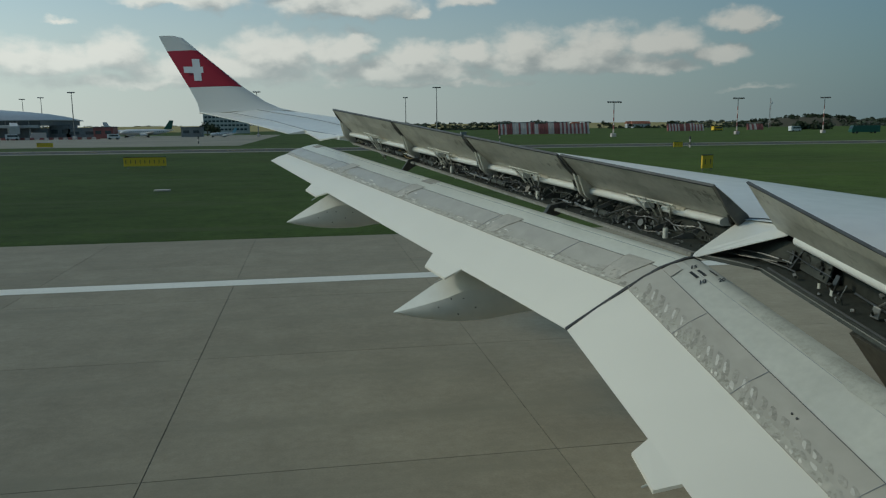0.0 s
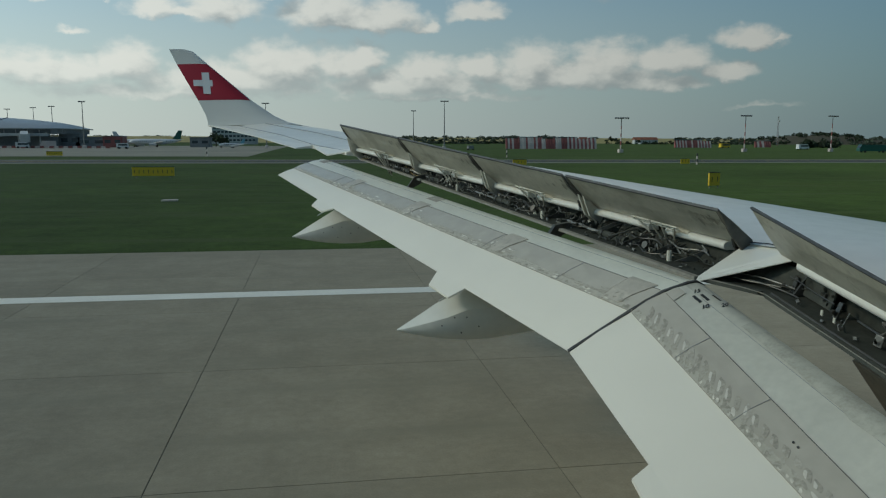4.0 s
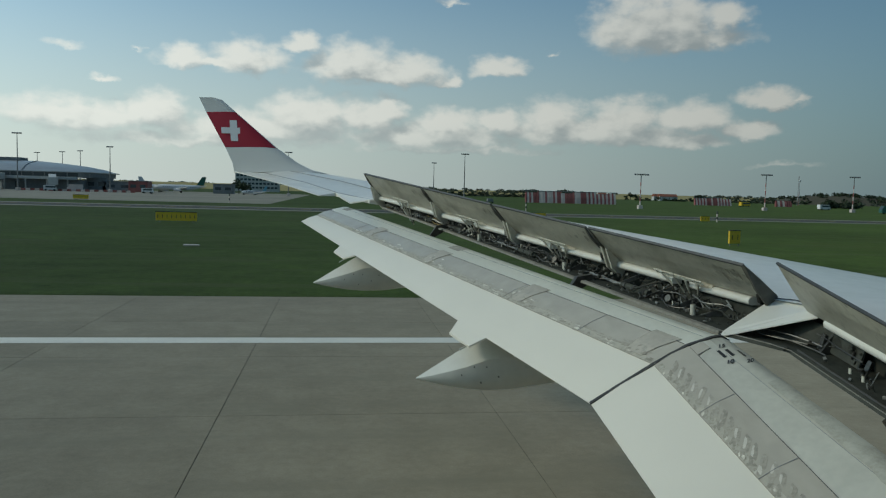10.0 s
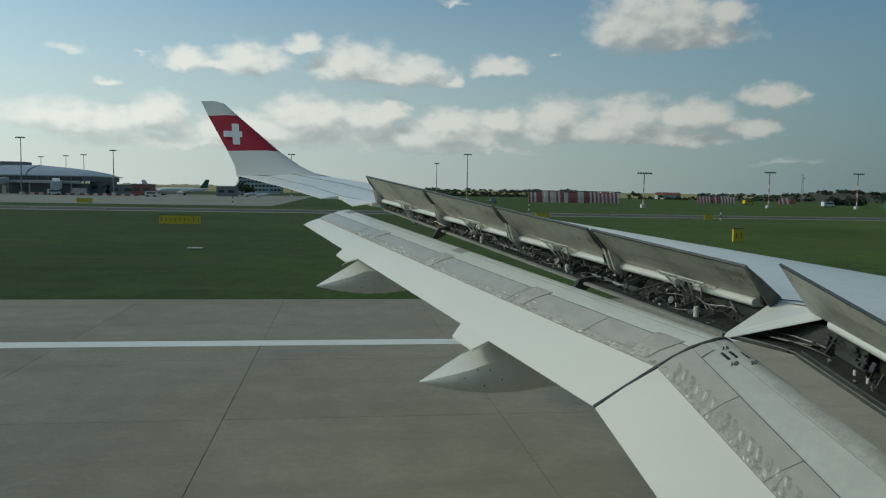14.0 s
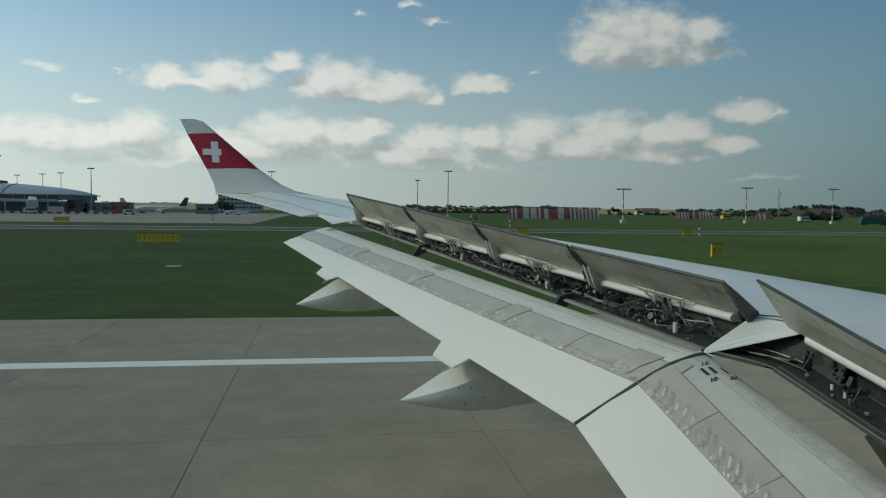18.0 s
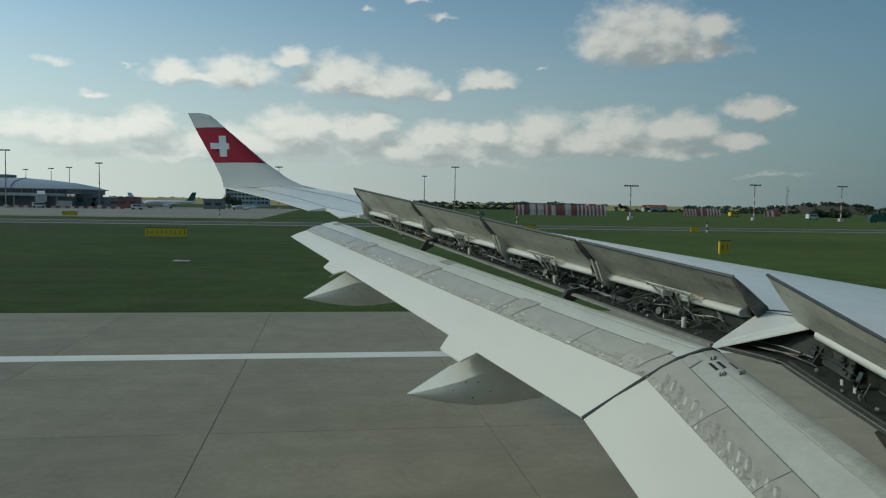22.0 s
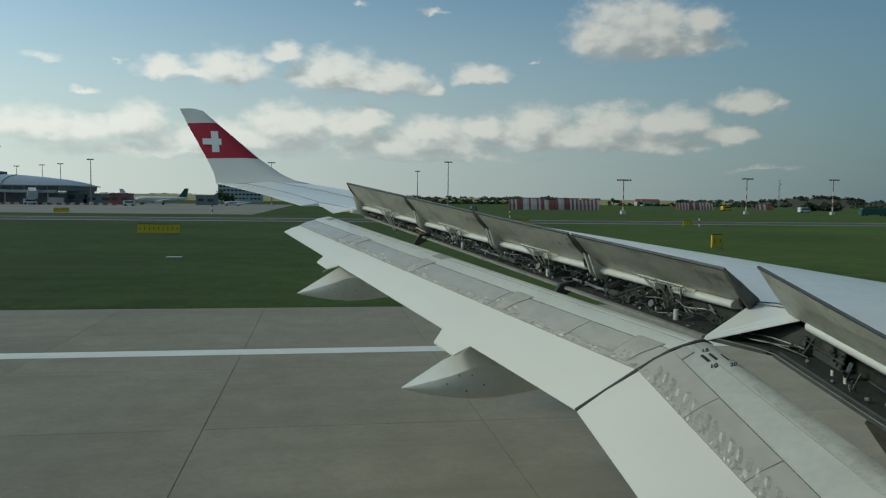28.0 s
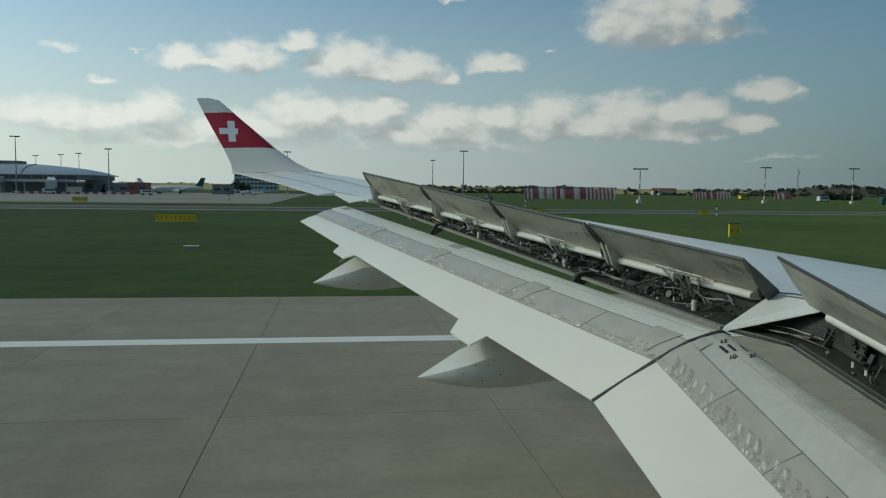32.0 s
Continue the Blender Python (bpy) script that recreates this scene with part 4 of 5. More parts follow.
for y in (9.0, 6.08):
    c = lip(y)
    pts = [c + Vector((0.1, 0, 0.05)), c + Vector((-0.03, -0.02, 0.03)), c + Vector((-0.12, -0.03, -0.10)), c + Vector((-0.05, 0, -0.11)), c + Vector((0.1, 0, -0.02))]
    wpart("flap_carriage", prism(bmesh.new(), pts, (0.0, 0.07, 0)), METAL_DARK, None, "dark oily flap carriage arm")
# shroud panel at the kink
pts = [(2.80, 4.62, 3.32), (2.84, 4.18, 3.335), (2.80, 4.12, 3.285), (2.37, 4.47, 3.105), (2.42, 4.52, 3.13)]
wpart("kink_shroud", prism(bmesh.new(), pts, (0.0, 0.0, -0.006)), COOL_WHITE, None, "pointed white shroud panel between the spoilers")
pts = [(2.79, 4.64, 3.33), (2.84, 4.42, 3.346), (2.84, 4.16, 3.345)]
wpart("shroud_joint", tube(bmesh.new(), pts, 0.004, 4), EDGE)

# pierced rib plate under the shroud, brackets and rod of the inner bay
def plate_at(y, k, out=0.0):
    return (hinge(y) + Vector((0.03, 0, -0.09))).lerp(lip(y) + Vector((0.20, 0, 0.01)), k) + Vector((-out, 0, 0))


ys = [3.76, 3.9, 4.1, 4.3, 4.48]
rib = wpart("rib_plate", loft(bmesh.new(), [[plate_at(y, 0), plate_at(y, 0.95), plate_at(y, 0.95) + Vector((0.015, 0, 0)), plate_at(y, 0) + Vector((0.015, 0, 0))] for y in ys]), BAY_PLATE, None, "pierced grey rib plate under the shroud")
# flat dark discs on the uncut plate paint the shade of its lightening holes
for y, k, ry, rk in ((3.84, 0.36, 0.040, 0.20), (3.99, 0.42, 0.055, 0.26), (4.17, 0.45, 0.075, 0.22), (4.36, 0.5, 0.035, 0.2)):
    bm = bmesh.new()
    bm.faces.new([bm.verts.new(plate_at(y + ry * math.cos(q * 0.5236), k + rk * math.sin(q * 0.5236), 0.004)) for q in range(12)])
    wpart("dark_hole_disc", bm, BAY, rib)
for y in (3.66, 4.06):
    pts = [plate_at(y, 0.3, 0.02), plate_at(y, 1.0, 0.03), plate_at(y + 0.035, 1.0, 0.03), plate_at(y + 0.03, 0.3, 0.02)]
    wpart("bracket", prism(bmesh.new(), pts, (0.012, 0, 0)), METAL_DARK, None, "grey bolted bracket in the bay")
    for k in (0.75, 0.9):
        c = plate_at(y + 0.017, k, 0.03)
        wpart("bolt", rod(bmesh.new(), c, c + Vector((-0.008, 0, 0)), 0.006, 0.006, 6), SLIT)
for y in (3.30, 2.85):
    c = bay_point(y, 0.35, 0.10)
    wpart("tag_plate", box(bmesh.new(), c, (0.008, 0.045, 0.06), Euler((0.2, 0.1, 0.3)).to_quaternion(), 0.003), METAL, None, "small grey tag plate")
    wpart("tag_arm", rod(bmesh.new(), c + Vector((0.0, 0.01, 0.02)), c + Vector((0.08, -0.02, 0.07)), 0.006, 0.005, 6), METAL)
    a = bay_point(y + 0.22, 0.12, 0.10)
    wpart("thin_rod", rod(bmesh.new(), a, a + Vector((0.03, -0.02, 0.09)), 0.003, 0.003, 6), METAL)
    a, b = bay_point(y - 0.1, 0.15, 0.2), bay_point(y - 0.62, 0.2, 0.2)
    wpart("conduit", tube(bmesh.new(), [a, a.lerp(b, 0.3), a.lerp(b, 0.7), b], 0.009, 7), BAY_PLATE, None, "grey pipe along the bay", smooth=True)

# dark root fairing below the lip, bolts on the strip
root = []
for a, b in (((2.85, 3.60, 2.815), (2.64, 2.60, 2.80)), ((3.04, 3.60, 2.57), (2.95, 2.60, 2.42)), ((3.42, 3.60, 2.09), (3.30, 2.60, 2.00))):
    a, b = Vector(a), Vector(b)
    root.append([a, b, b + Vector((0.03, 0, 0.02)), a + Vector((0.03, 0, 0.02))])
wpart("root_fairing", loft(bmesh.new(), root), SLIT, None, "dark grey fairing at the wing root")
for y in (2.99, 2.955):
    c = flap("lo", y).lerp(flap("up", y), 0.66) + normal_at(y) * 0.010
    wpart("strip_bolt", rod(bmesh.new(), c, c + normal_at(y) * 0.006, 0.006, 0.006, 8), EDGE, inner_flap)

# dirt blown along the nose of the inner flap
rows = []
for i in range(41):
    y = 0.6 + 3.2 * i / 40
    n, up, le = normal_at(y, "up", "le"), flap("up", y), flap("le", y)
    u = (le - up).normalized()
    k = 0.92 - 0.15 * max(0.0, min(1.0, (3.8 - y) / 1.2)) * (0.6 + 0.8 * noise.noise((y * 4, 2, 5)) + 0.5 * noise.noise((y * 17, 2, 5)))
    rows.append([up.lerp(le, k) + n * 0.0045, up.lerp(le, 0.97) + n * 0.0045, le + u * 0.04 - n * 0.004, le + u * 0.075 - n * 0.030])
wpart("nose_dirt", loft(bmesh.new(), rows, closed=False), NOSE_DIRT, inner_flap, "brown-grey dirt along the flap nose", smooth=True)

# stencilled flap marks
def on_nose(y, k, lift=0.0018):
    """A place on the front of the flap: k is 0 at the strip, 1 at the nose line, more on the rounding."""
    n = normal_at(y, "up", "le")
    past = max(k - 1.0, 0.0) * 0.19
    return flap("up", y).lerp(flap("le", y), k) + n * (lift + 0.003 * math.sin(math.pi * min(max(k, 0), 1)) - 3.2 * past * past - 0.08 * past)


def stencil(text, y, k, size):
    n = normal_at(y, "up", "le")
    u = (flap("le", y) - flap("up", y)).normalized()
    s = n.cross(u).normalized()
    if s.y < 0:
        s = -s
    right, lean = (u * 0.92 - s * 0.39).normalized() * 0.85, (s * 0.82 + u * 0.57).normalized()
    cu = bpy.data.curves.new("stencil", "FONT")
    cu.body, cu.size, cu.align_x, cu.align_y, cu.extrude = text, size, "CENTER", "CENTER", 0.0008
    cu.offset = 0.0009
    tmp = bpy.data.objects.new("stencil", cu)
    me = bpy.data.meshes.new_from_object(tmp)
    me.transform(Matrix((right.to_tuple(), lean.to_tuple(), n.to_tuple())).transposed().to_4x4())
    ob = new("stencil", me)
    me.materials.append(BLACK_PAINT)
    ob.matrix_basis = Matrix.Translation(on_nose(y, k, 0.0035) - WP)
    ob.parent = inner_flap
    ob["label"] = "black stencilled flap angle mark"
    return ob


stencil("15", 4.275, 0.93, 0.054)
stencil("10", 4.098, 0.66, 0.054)
stencil("20", 4.045, 1.20, 0.048)
for k, y, w in ((0.68, 4.20, 0.055), (0.937, 4.186, 0.052), (1.25, 4.15, 0.035)):
    pts = [on_nose(y + q, k + p) for p, q in ((-w, -0.042), (w, -0.042), (w, 0.042), (-w, 0.042))]
    wpart("mark_bar", prism(bmesh.new(), pts, normal_at(y, "up", "le") * 0.0015), BLACK_PAINT, inner_flap)
n = normal_at(4.3)
pts = [flap("up", 4.375) + n * 0.006, flap("mid", 4.375).lerp(flap("up", 4.375), 0.35) + n * 0.010, flap("mid", 4.29).lerp(flap("up", 4.29), 0.35) + n * 0.010, flap("up", 4.27) + n * 0.006]
wpart("cover_patch", prism(bmesh.new(), pts, n * 0.0015), BAND, inner_flap)
for y0, y1, par in ((-0.2, K - 0.2, inner_flap), (K + 0.05, T - 0.05, outer_flap)):
    pts = [flap("mid", y0 + (y1 - y0) * i / 6) + normal_at(y0 + 0.1, "up", "le") * 0.002 for i in range(7)]
    wpart("nose_seam", tube(bmesh.new(), pts, 0.0016, 4), SEAM_LINE, par)

# ---- distance ----
def placed(name, bm, mat, parent, label="", smooth=False):
    """A part whose mesh is given in the frame of its thing."""
    return part(name, bm, mat, parent, label, smooth)


def light_mast(at, height, wide, group="apron light masts"):
    ob = thing("light_mast", "tall grey steel mast with floodlights on the apron", "light mast", group, at=at)
    if height < 15:
        n = 9
        for i in range(n):
            z0, z1 = height * i / n, height * (i + 1) / n
            mat = (STRIPE_WHITE if i % 2 else STRIPE_RED) if i < 7 else STEEL
            placed("pole_band", rod(bmesh.new(), (0, 0, z0), (0, 0, z1), 0.24 - 0.012 * i, 0.24 - 0.012 * (i + 1), 10), mat, ob)
    else:
        placed("pole", rod(bmesh.new(), (0, 0, 0), (0, 0, height), 0.30, 0.13, 10), STEEL, ob)
    placed("base", box(bmesh.new(), (0, 0, 0.6), (1.5, 1.5, 1.2), None, 0.08), STRIPE_WHITE, ob, "white concrete base block")
    placed("crossbar", box(bmesh.new(), (0, 0, height), (2 * wide, 0.25, 0.22)), STEEL, ob)
    n = 6
    for i in range(n):
        x = -wide + 2 * wide * i / (n - 1)
        placed("floodlight", box(bmesh.new(), (x, -0.35, height - 0.1), (0.55, 0.5, 0.42), Euler((0.5, 0, 0)).to_quaternion(), 0.05), STEEL, ob)
    return ob


def spot(px, dist):
    """Ground place under a bearing given as a column of the view, at a distance off the runway."""
    az = math.atan((px - 784) / 1358) + radians(8.8)
    return dist * math.tan(az), dist


for px, dist, h, w in ((2, 330, 23, 1.6), (38, 520, 22, 1.5), (83, 520, 23, 1.5), (115, 470, 22, 1.4), (168, 360, 20, 1.2), (486, 380, 21, 1.5), (743, 430, 20, 1.1),
                       (797, 350, 21.5, 1.6), (1107, 245, 11.5, 2.2), (1325, 270, 13.5, 2.0), (1478, 280, 14, 2.0)):
    x, y = spot(px, dist)
    light_mast((x, y, -0.05), h, w)


def terminal():
    ob = thing("terminal_building", "long grey airport terminal pier with curved metal roof", "terminal", at=(-230, 372, -0.06))
    L0, L1, D = -130.0, 118.0, 46.0
    bm = bmesh.new()
    loops = []
    for x in [L0 + (L1 - 30 - L0) * i / 12 for i in range(13)] + [L1 - 20, L1 - 10, L1 - 3, L1]:
        k = min(1.0, max(0.0, (L1 - x) / 30)) ** 0.45
        loop = []
        for t in (0, 0.08, 0.2, 0.4, 0.6, 0.8, 0.92, 1):
            loop.append((x, D * t, 8.6 + (5.0 * k) * math.sin(math.pi * t) ** 0.6))
        loops.append(loop + [(x, D, 8.2), (x, 0, 8.2)])
    loft(bm, loops)
    roof = placed("roof", bm, ROOF_METAL, ob, "curved grey sheet metal roof", smooth=True)
    for x in range(-120, 90, 16):
        bm = tube(bmesh.new(), [(x, -0.1 + D * t, 8.7 + 5.0 * math.sin(math.pi * t) ** 0.6) for t in (0, 0.08, 0.2, 0.4)], 0.16, 4)
        placed("roof_seam", bm, STEEL, roof)
    placed("roof_plant", box(bmesh.new(), (60, 24, 14.2), (40, 10, 1.6), None, 0.2), FACADE_DARK, roof)
    placed("fascia", box(bmesh.new(), ((L0 + L1) / 2 - 4, -1.0, 5.6), (L1 - L0 - 4, 2.6, 1.3), None, 0.1), FACADE, ob, "pale band along the facade")
    placed("wall", box(bmesh.new(), ((L0 + L1) / 2, 14, 2.5), (L1 - L0 - 8, 22, 4.9)), FACADE_DARK, ob)
    placed("upper_wall", box(bmesh.new(), ((L0 + L1) / 2, 22, 7.2), (L1 - L0 - 2, 42, 2.2)), FACADE_DARK, ob)
    x = L0 + 2
    while x < L1 - 6:
        placed("pane", box(bmesh.new(), (x + 2.4, 0.9, 7.25), (4.5, 0.12, 1.9)), GLASS_DARK, ob)
        x += 4.9
    x = L0 + 4
    while x < L1 - 2:
        placed("column", rod(bmesh.new(), (x, -1.2, 0), (x, -1.2, 5.0), 0.35, 0.35, 8), FACADE, ob)
        x += 9.0
    x = L0 + 8
    while x < L1 - 8:
        placed("gate_door", box(bmesh.new(), (x, 2.92, 2.0), (4.0, 0.14, 3.2)), GLASS_DARK, ob)
        x += 13
    return ob


terminal()


def jet_bridge(x, y, turn):
    ob = thing("jet_bridge", "pale boarding bridge on steel legs beside the terminal", "boarding bridge", "boarding bridges", at=(x, y, -0.06))
    ob.rotation_euler = (0, 0, radians(turn))
    bm = loft(bmesh.new(), [[(px, -1.5, z), (px, 1.5, z), (px, 1.5, z + 2.7), (px, -1.5, z + 2.7)] for px, z in ((0, 4.6), (8, 4.0), (16, 3.1), (17, 2.9))])
    placed("tunnel", bm, FACADE, ob, "ribbed pale tunnel")
    placed("cab", box(bmesh.new(), (18.3, 0, 4.1), (3.0, 4.0, 3.4), None, 0.2), FACADE, ob)
    for px in (1, 14):
        placed("leg", box(bmesh.new(), (px, 0, 1.9), (0.7, 2.4, 3.9)), STEEL, ob)
    placed("bogie", rod(bmesh.new(), (14, -1.3, 0.5), (14, 1.3, 0.5), 0.5, 0.5, 12), TYRE, ob)


for x, turn in ((-128, -70), (-149, -115), (-190, -80), (-232, -100)):
    jet_bridge(x, 369, turn)


def tower():
    x, y = spot(414, 640)
    ob = thing("control_tower", "stepped concrete control tower with a dark glazed cab behind the terminal", "control tower", at=(x, y, -0.06))
    placed("wing_block", box(bmesh.new(), (8, 0, 9), (34, 16, 18), None, 0.1), FACADE, ob)
    for lv in range(5):
        for i in range(11):
            placed("window", box(bmesh.new(), (-7 + i * 3.0, -8.02, 3.2 + lv * 3.2), (2.2, 0.12, 1.5)), GLASS_DARK, ob)
    placed("shaft", box(bmesh.new(), (-2, 0, 22), (13, 12, 10), None, 0.1), FACADE, ob)
    bm = loft(bmesh.new(), [[(r * math.cos(a) - 2, r * math.sin(a), z) for a in (math.pi * k / 6 for k in range(12))] for r, z in ((3.2, 27), (5.6, 30), (6.2, 33.2), (5.6, 33.8))])
    placed("cab", bm, GLASS_DARK, ob, "dark glazed control room")
    placed("cab_roof", rod(bmesh.new(), (-2, 0, 33.8), (-2, 0, 34.6), 6.3, 5.6, 12), FACADE_DARK, ob)
    placed("aerial", rod(bmesh.new(), (-2, 0, 34.6), (-2, 0, 38), 0.15, 0.08, 6), STEEL, ob)


tower()


def low_building(x, y, w, d, h, mat, label, name="low_building", rail=0):
    ob = thing(name, label, "building", at=(x, y, -0.06))
    placed("wall", box(bmesh.new(), (0, 0, h / 2), (w, d, h), None, 0.05), mat, ob)
    placed("roof", box(bmesh.new(), (0, 0, h + 0.15), (w + 0.6, d + 0.6, 0.3)), FACADE_DARK, ob)
    n = max(2, int(w / 5))
    for i in range(n):
        placed("window", box(bmesh.new(), (-w / 2 + (i + 0.5) * w / n, -d / 2 - 0.03, h * 0.55), (w / n * 0.6, 0.1, h * 0.3)), GLASS_DARK, ob)
    return ob


low_building(*spot(188, 385), 14, 12, 4.6, FACADE_DARK, "dark grey gate building beside the terminal")
low_building(*spot(222, 380), 8.5, 9, 5.0, STRIPE_RED, "red-brown service building on the apron")
low_building(*spot(372, 400), 9.5, 9, 4.6, FACADE_DARK, "dark box-shaped service building on the apron")
low_building(*spot(150, 385), 9, 12, 6.0, FACADE_DARK, "dark link building at the terminal's end")


def airliner(x, y, turn, size, tail, label):
    ob = thing("parked_airliner", label, "airplane", "parked airliners", at=(x, y, -0.06))
    ob.rotation_euler = (0, 0, radians(turn))
    L, r = 30 * size, 1.75 * size
    zc = 3.3 * size
    loops = []
    for t, k, dz in ((0, 0.05, -0.15), (0.03, 0.55, -0.1), (0.1, 0.95, 0), (0.3, 1, 0), (0.68, 1, 0), (0.86, 0.6, 0.25), (1.0, 0.12, 0.5)):
        loops.append([(L * (t - 0.5), r * k * math.cos(a), zc + r * (dz + k * math.sin(a))) for a in (math.pi * q / 7 for q in range(14))])
    placed("fuselage", loft(bmesh.new(), loops), PLANE_WHITE, ob, "white fuselage", smooth=True)
    a = L * 0.5
    pts = [(a * 0.66, -0.12, zc + r * 0.9), (a * 0.90, -0.12, zc + r * 3.9), (a * 1.06, -0.12, zc + r * 3.9), (a * 0.97, -0.12, zc + r * 0.8)]
    placed("tail_fin", prism(bmesh.new(), pts, (0, 0.24, 0)), tail, ob, "painted tail fin")
    for s in (-1, 1):
        pts = [(-a * 0.15, s * r * 0.8, zc - r * 0.6), (a * 0.2, s * r * 0.8, zc - r * 0.6), (a * 0.42, s * a * 0.98, zc + r * 0.1), (a * 0.32, s * a * 0.98, zc + r * 0.1)]
        placed("wing", prism(bmesh.new(), pts, (0, 0, 0.25)), PLANE_WHITE, ob)
        pts = [(a * 0.82, s * 0.3, zc + r * 0.5), (a * 0.98, s * 0.3, zc + r * 0.5), (a * 1.06, s * a * 0.36, zc + r * 0.7), (a * 0.98, s * a * 0.36, zc + r * 0.7)]
        placed("tailplane", prism(bmesh.new(), pts, (0, 0, 0.15)), PLANE_WHITE, ob)
        placed("engine", rod(bmesh.new(), (-a * 0.22, s * a * 0.34, zc - r * 0.95), (a * 0.06, s * a * 0.34, zc - r * 0.95), r * 0.5, r * 0.36, 12), PLANE_WHITE, ob)
        placed("wheel", rod(bmesh.new(), (0.06 * a, s * 2.2 * size - 0.3, 0.5), (0.06 * a, s * 2.2 * size + 0.3, 0.5), 0.5, 0.5, 12), TYRE, ob)
        placed("gear_leg", rod(bmesh.new(), (0.06 * a, s * 2.2 * size, 0.5), (0.06 * a, s * 2.2 * size, zc - r * 0.6), 0.14, 0.14, 6), STEEL, ob)
    placed("nose_wheel", rod(bmesh.new(), (-a * 0.8, -0.25, 0.4), (-a * 0.8, 0.25, 0.4), 0.4, 0.4, 10), TYRE, ob)
    placed("nose_leg", rod(bmesh.new(), (-a * 0.8, 0, 0.4), (-a * 0.8, 0, zc - r * 0.7), 0.1, 0.1, 6), STEEL, ob)
    for i in range(18):
        placed("cabin_window", box(bmesh.new(), (-a * 0.62 + i * a * 0.075, -r * 0.985, zc + r * 0.18), (0.28, 0.08, 0.36)), GLASS_DARK, ob)


airliner(*spot(292, 395), 8, 0.80, PLANE_GREEN, "white parked airliner with a dark green tail on the apron")
airliner(*spot(425, 372), 28, 0.42, PLANE_BLUE, "small parked aircraft with a pale blue tail on the apron")
airliner(*spot(262, 410), 185, 0.75, PLANE_WHITE, "white parked airliner on the far apron")


def blast_fence(px0, px1, dist, height, pitch):
    x0, x1 = spot(px0, dist)[0], spot(px1, dist)[0]
    ob = thing("blast_fence", "red and white striped jet blast fence beside the apron", "blast fence", "striped blast fences", at=((x0 + x1) / 2, dist, -0.06))
    n = int((x1 - x0) / pitch)
    frng, rise = random.Random(px0), 1.0
    for i in range(n):
        x = x0 + (i + 0.5) * (x1 - x0) / n - (x0 + x1) / 2
        red = i % 2 == 0 if frng.random() < 0.8 else frng.random() < 0.5
        depth = 0.35 if i % 2 else 0.55
        if i % 6 == 0:
            rise = frng.uniform(0.84, 1.02)
        tall = height * rise
        bm = prism(bmesh.new(), [(x - pitch * 0.46, -0.9, 0), (x - pitch * 0.46, -depth, tall * 0.5), (x - pitch * 0.46, 0.5, tall), (x - pitch * 0.46, 0.75, tall), (x - pitch * 0.46, 0.6, 0)], ((pitch * (0.92 if not red else 0.80)), 0, 0))
        placed("panel", bm, STRIPE_RED if red else STRIPE_WHITE, ob)
        if i % 4 == 0:
            placed("post", rod(bmesh.new(), (x, 0.9, 0), (x, 0.9, tall + 0.3), 0.12, 0.12, 6), STEEL, ob)
    placed("top_rail", box(bmesh.new(), (0, 0.6, height + 0.15), (x1 - x0 + 1.5, 0.5, 0.2)), FACADE_DARK, ob)


blast_fence(905, 1064, 350, 5.4, 0.95)
blast_fence(1202, 1266, 430, 4.6, 0.95)
blast_fence(1343, 1372, 460, 4.4, 1.5)


def box_van(x, y, turn, body, label, L=5.5, H=2.6, name="service_van"):
    ob = thing(name, label, "vehicle", "apron vehicles", at=(x, y, -0.05))
    ob.rotation_euler = (0, 0, radians(turn))
    W = 2.1
    bm = prism(bmesh.new(), [(-L / 2, -W / 2, 0.5), (L / 2, -W / 2, 0.5), (L / 2, -W / 2, H * 0.5), (L / 2 - 0.7, -W / 2, H), (-L / 2, -W / 2, H)], (0, W, 0))
    placed("body", bm, body, ob)
    placed("windscreen", box(bmesh.new(), (L / 2 - 0.3, 0, H * 0.74), (0.12, W * 0.9, H * 0.35), Euler((0, -0.5, 0)).to_quaternion()), GLASS_DARK, ob)
    placed("side_glass", box(bmesh.new(), (0.2, -W / 2 - 0.02, H * 0.72), (L * 0.75, 0.06, H * 0.3)), GLASS_DARK, ob)
    for sx in (-0.32, 0.32):
        for sy in (-1, 1):
            placed("wheel", rod(bmesh.new(), (sx * L, sy * W * 0.5 - 0.12, 0.42), (sx * L, sy * W * 0.5 + 0.12, 0.42), 0.42, 0.42, 12), TYRE, ob)


box_van(*spot(1552, 255), 176, PLANE_GREEN, "green and white apron bus on the airfield road", 11, 2.9, "apron_bus")
box_van(*spot(1290, 400), 10, SIGN_YELLOW, "yellow service truck on the airfield road", 6, 2.6)
box_van(*spot(1428, 330), 5, PLANE_WHITE, "white van beside the light mast")
box_van(*spot(843, 300), 90, FACADE_DARK, "dark service tractor on the apron", 3, 1.8)
box_van(*spot(60, 340), 20, PLANE_WHITE, "white service van beside the terminal", 5, 2.4)
box_van(*spot(105, 345), 200, STRIPE_WHITE, "pale service truck beside the terminal", 6, 3)
box_van(*spot(235, 330), 0, PLANE_WHITE, "white service van on the apron", 4.5, 2.2)

# runway barriers at the terminal front
for i in range(26):
    x, y = spot(4 + i * 8.2, 342)
    ob = part("barrier", box(bmesh.new(), (0, 0, 0.45), (1.5, 0.5, 0.9), None, 0.08), STRIPE_RED if i % 2 else STRIPE_WHITE)
    ob.location = (x, y, -0.047)
    tagged(ob, "red plastic road barrier on the apron" if i % 2 else "white plastic road barrier on the apron", "barrier", "apron barriers")


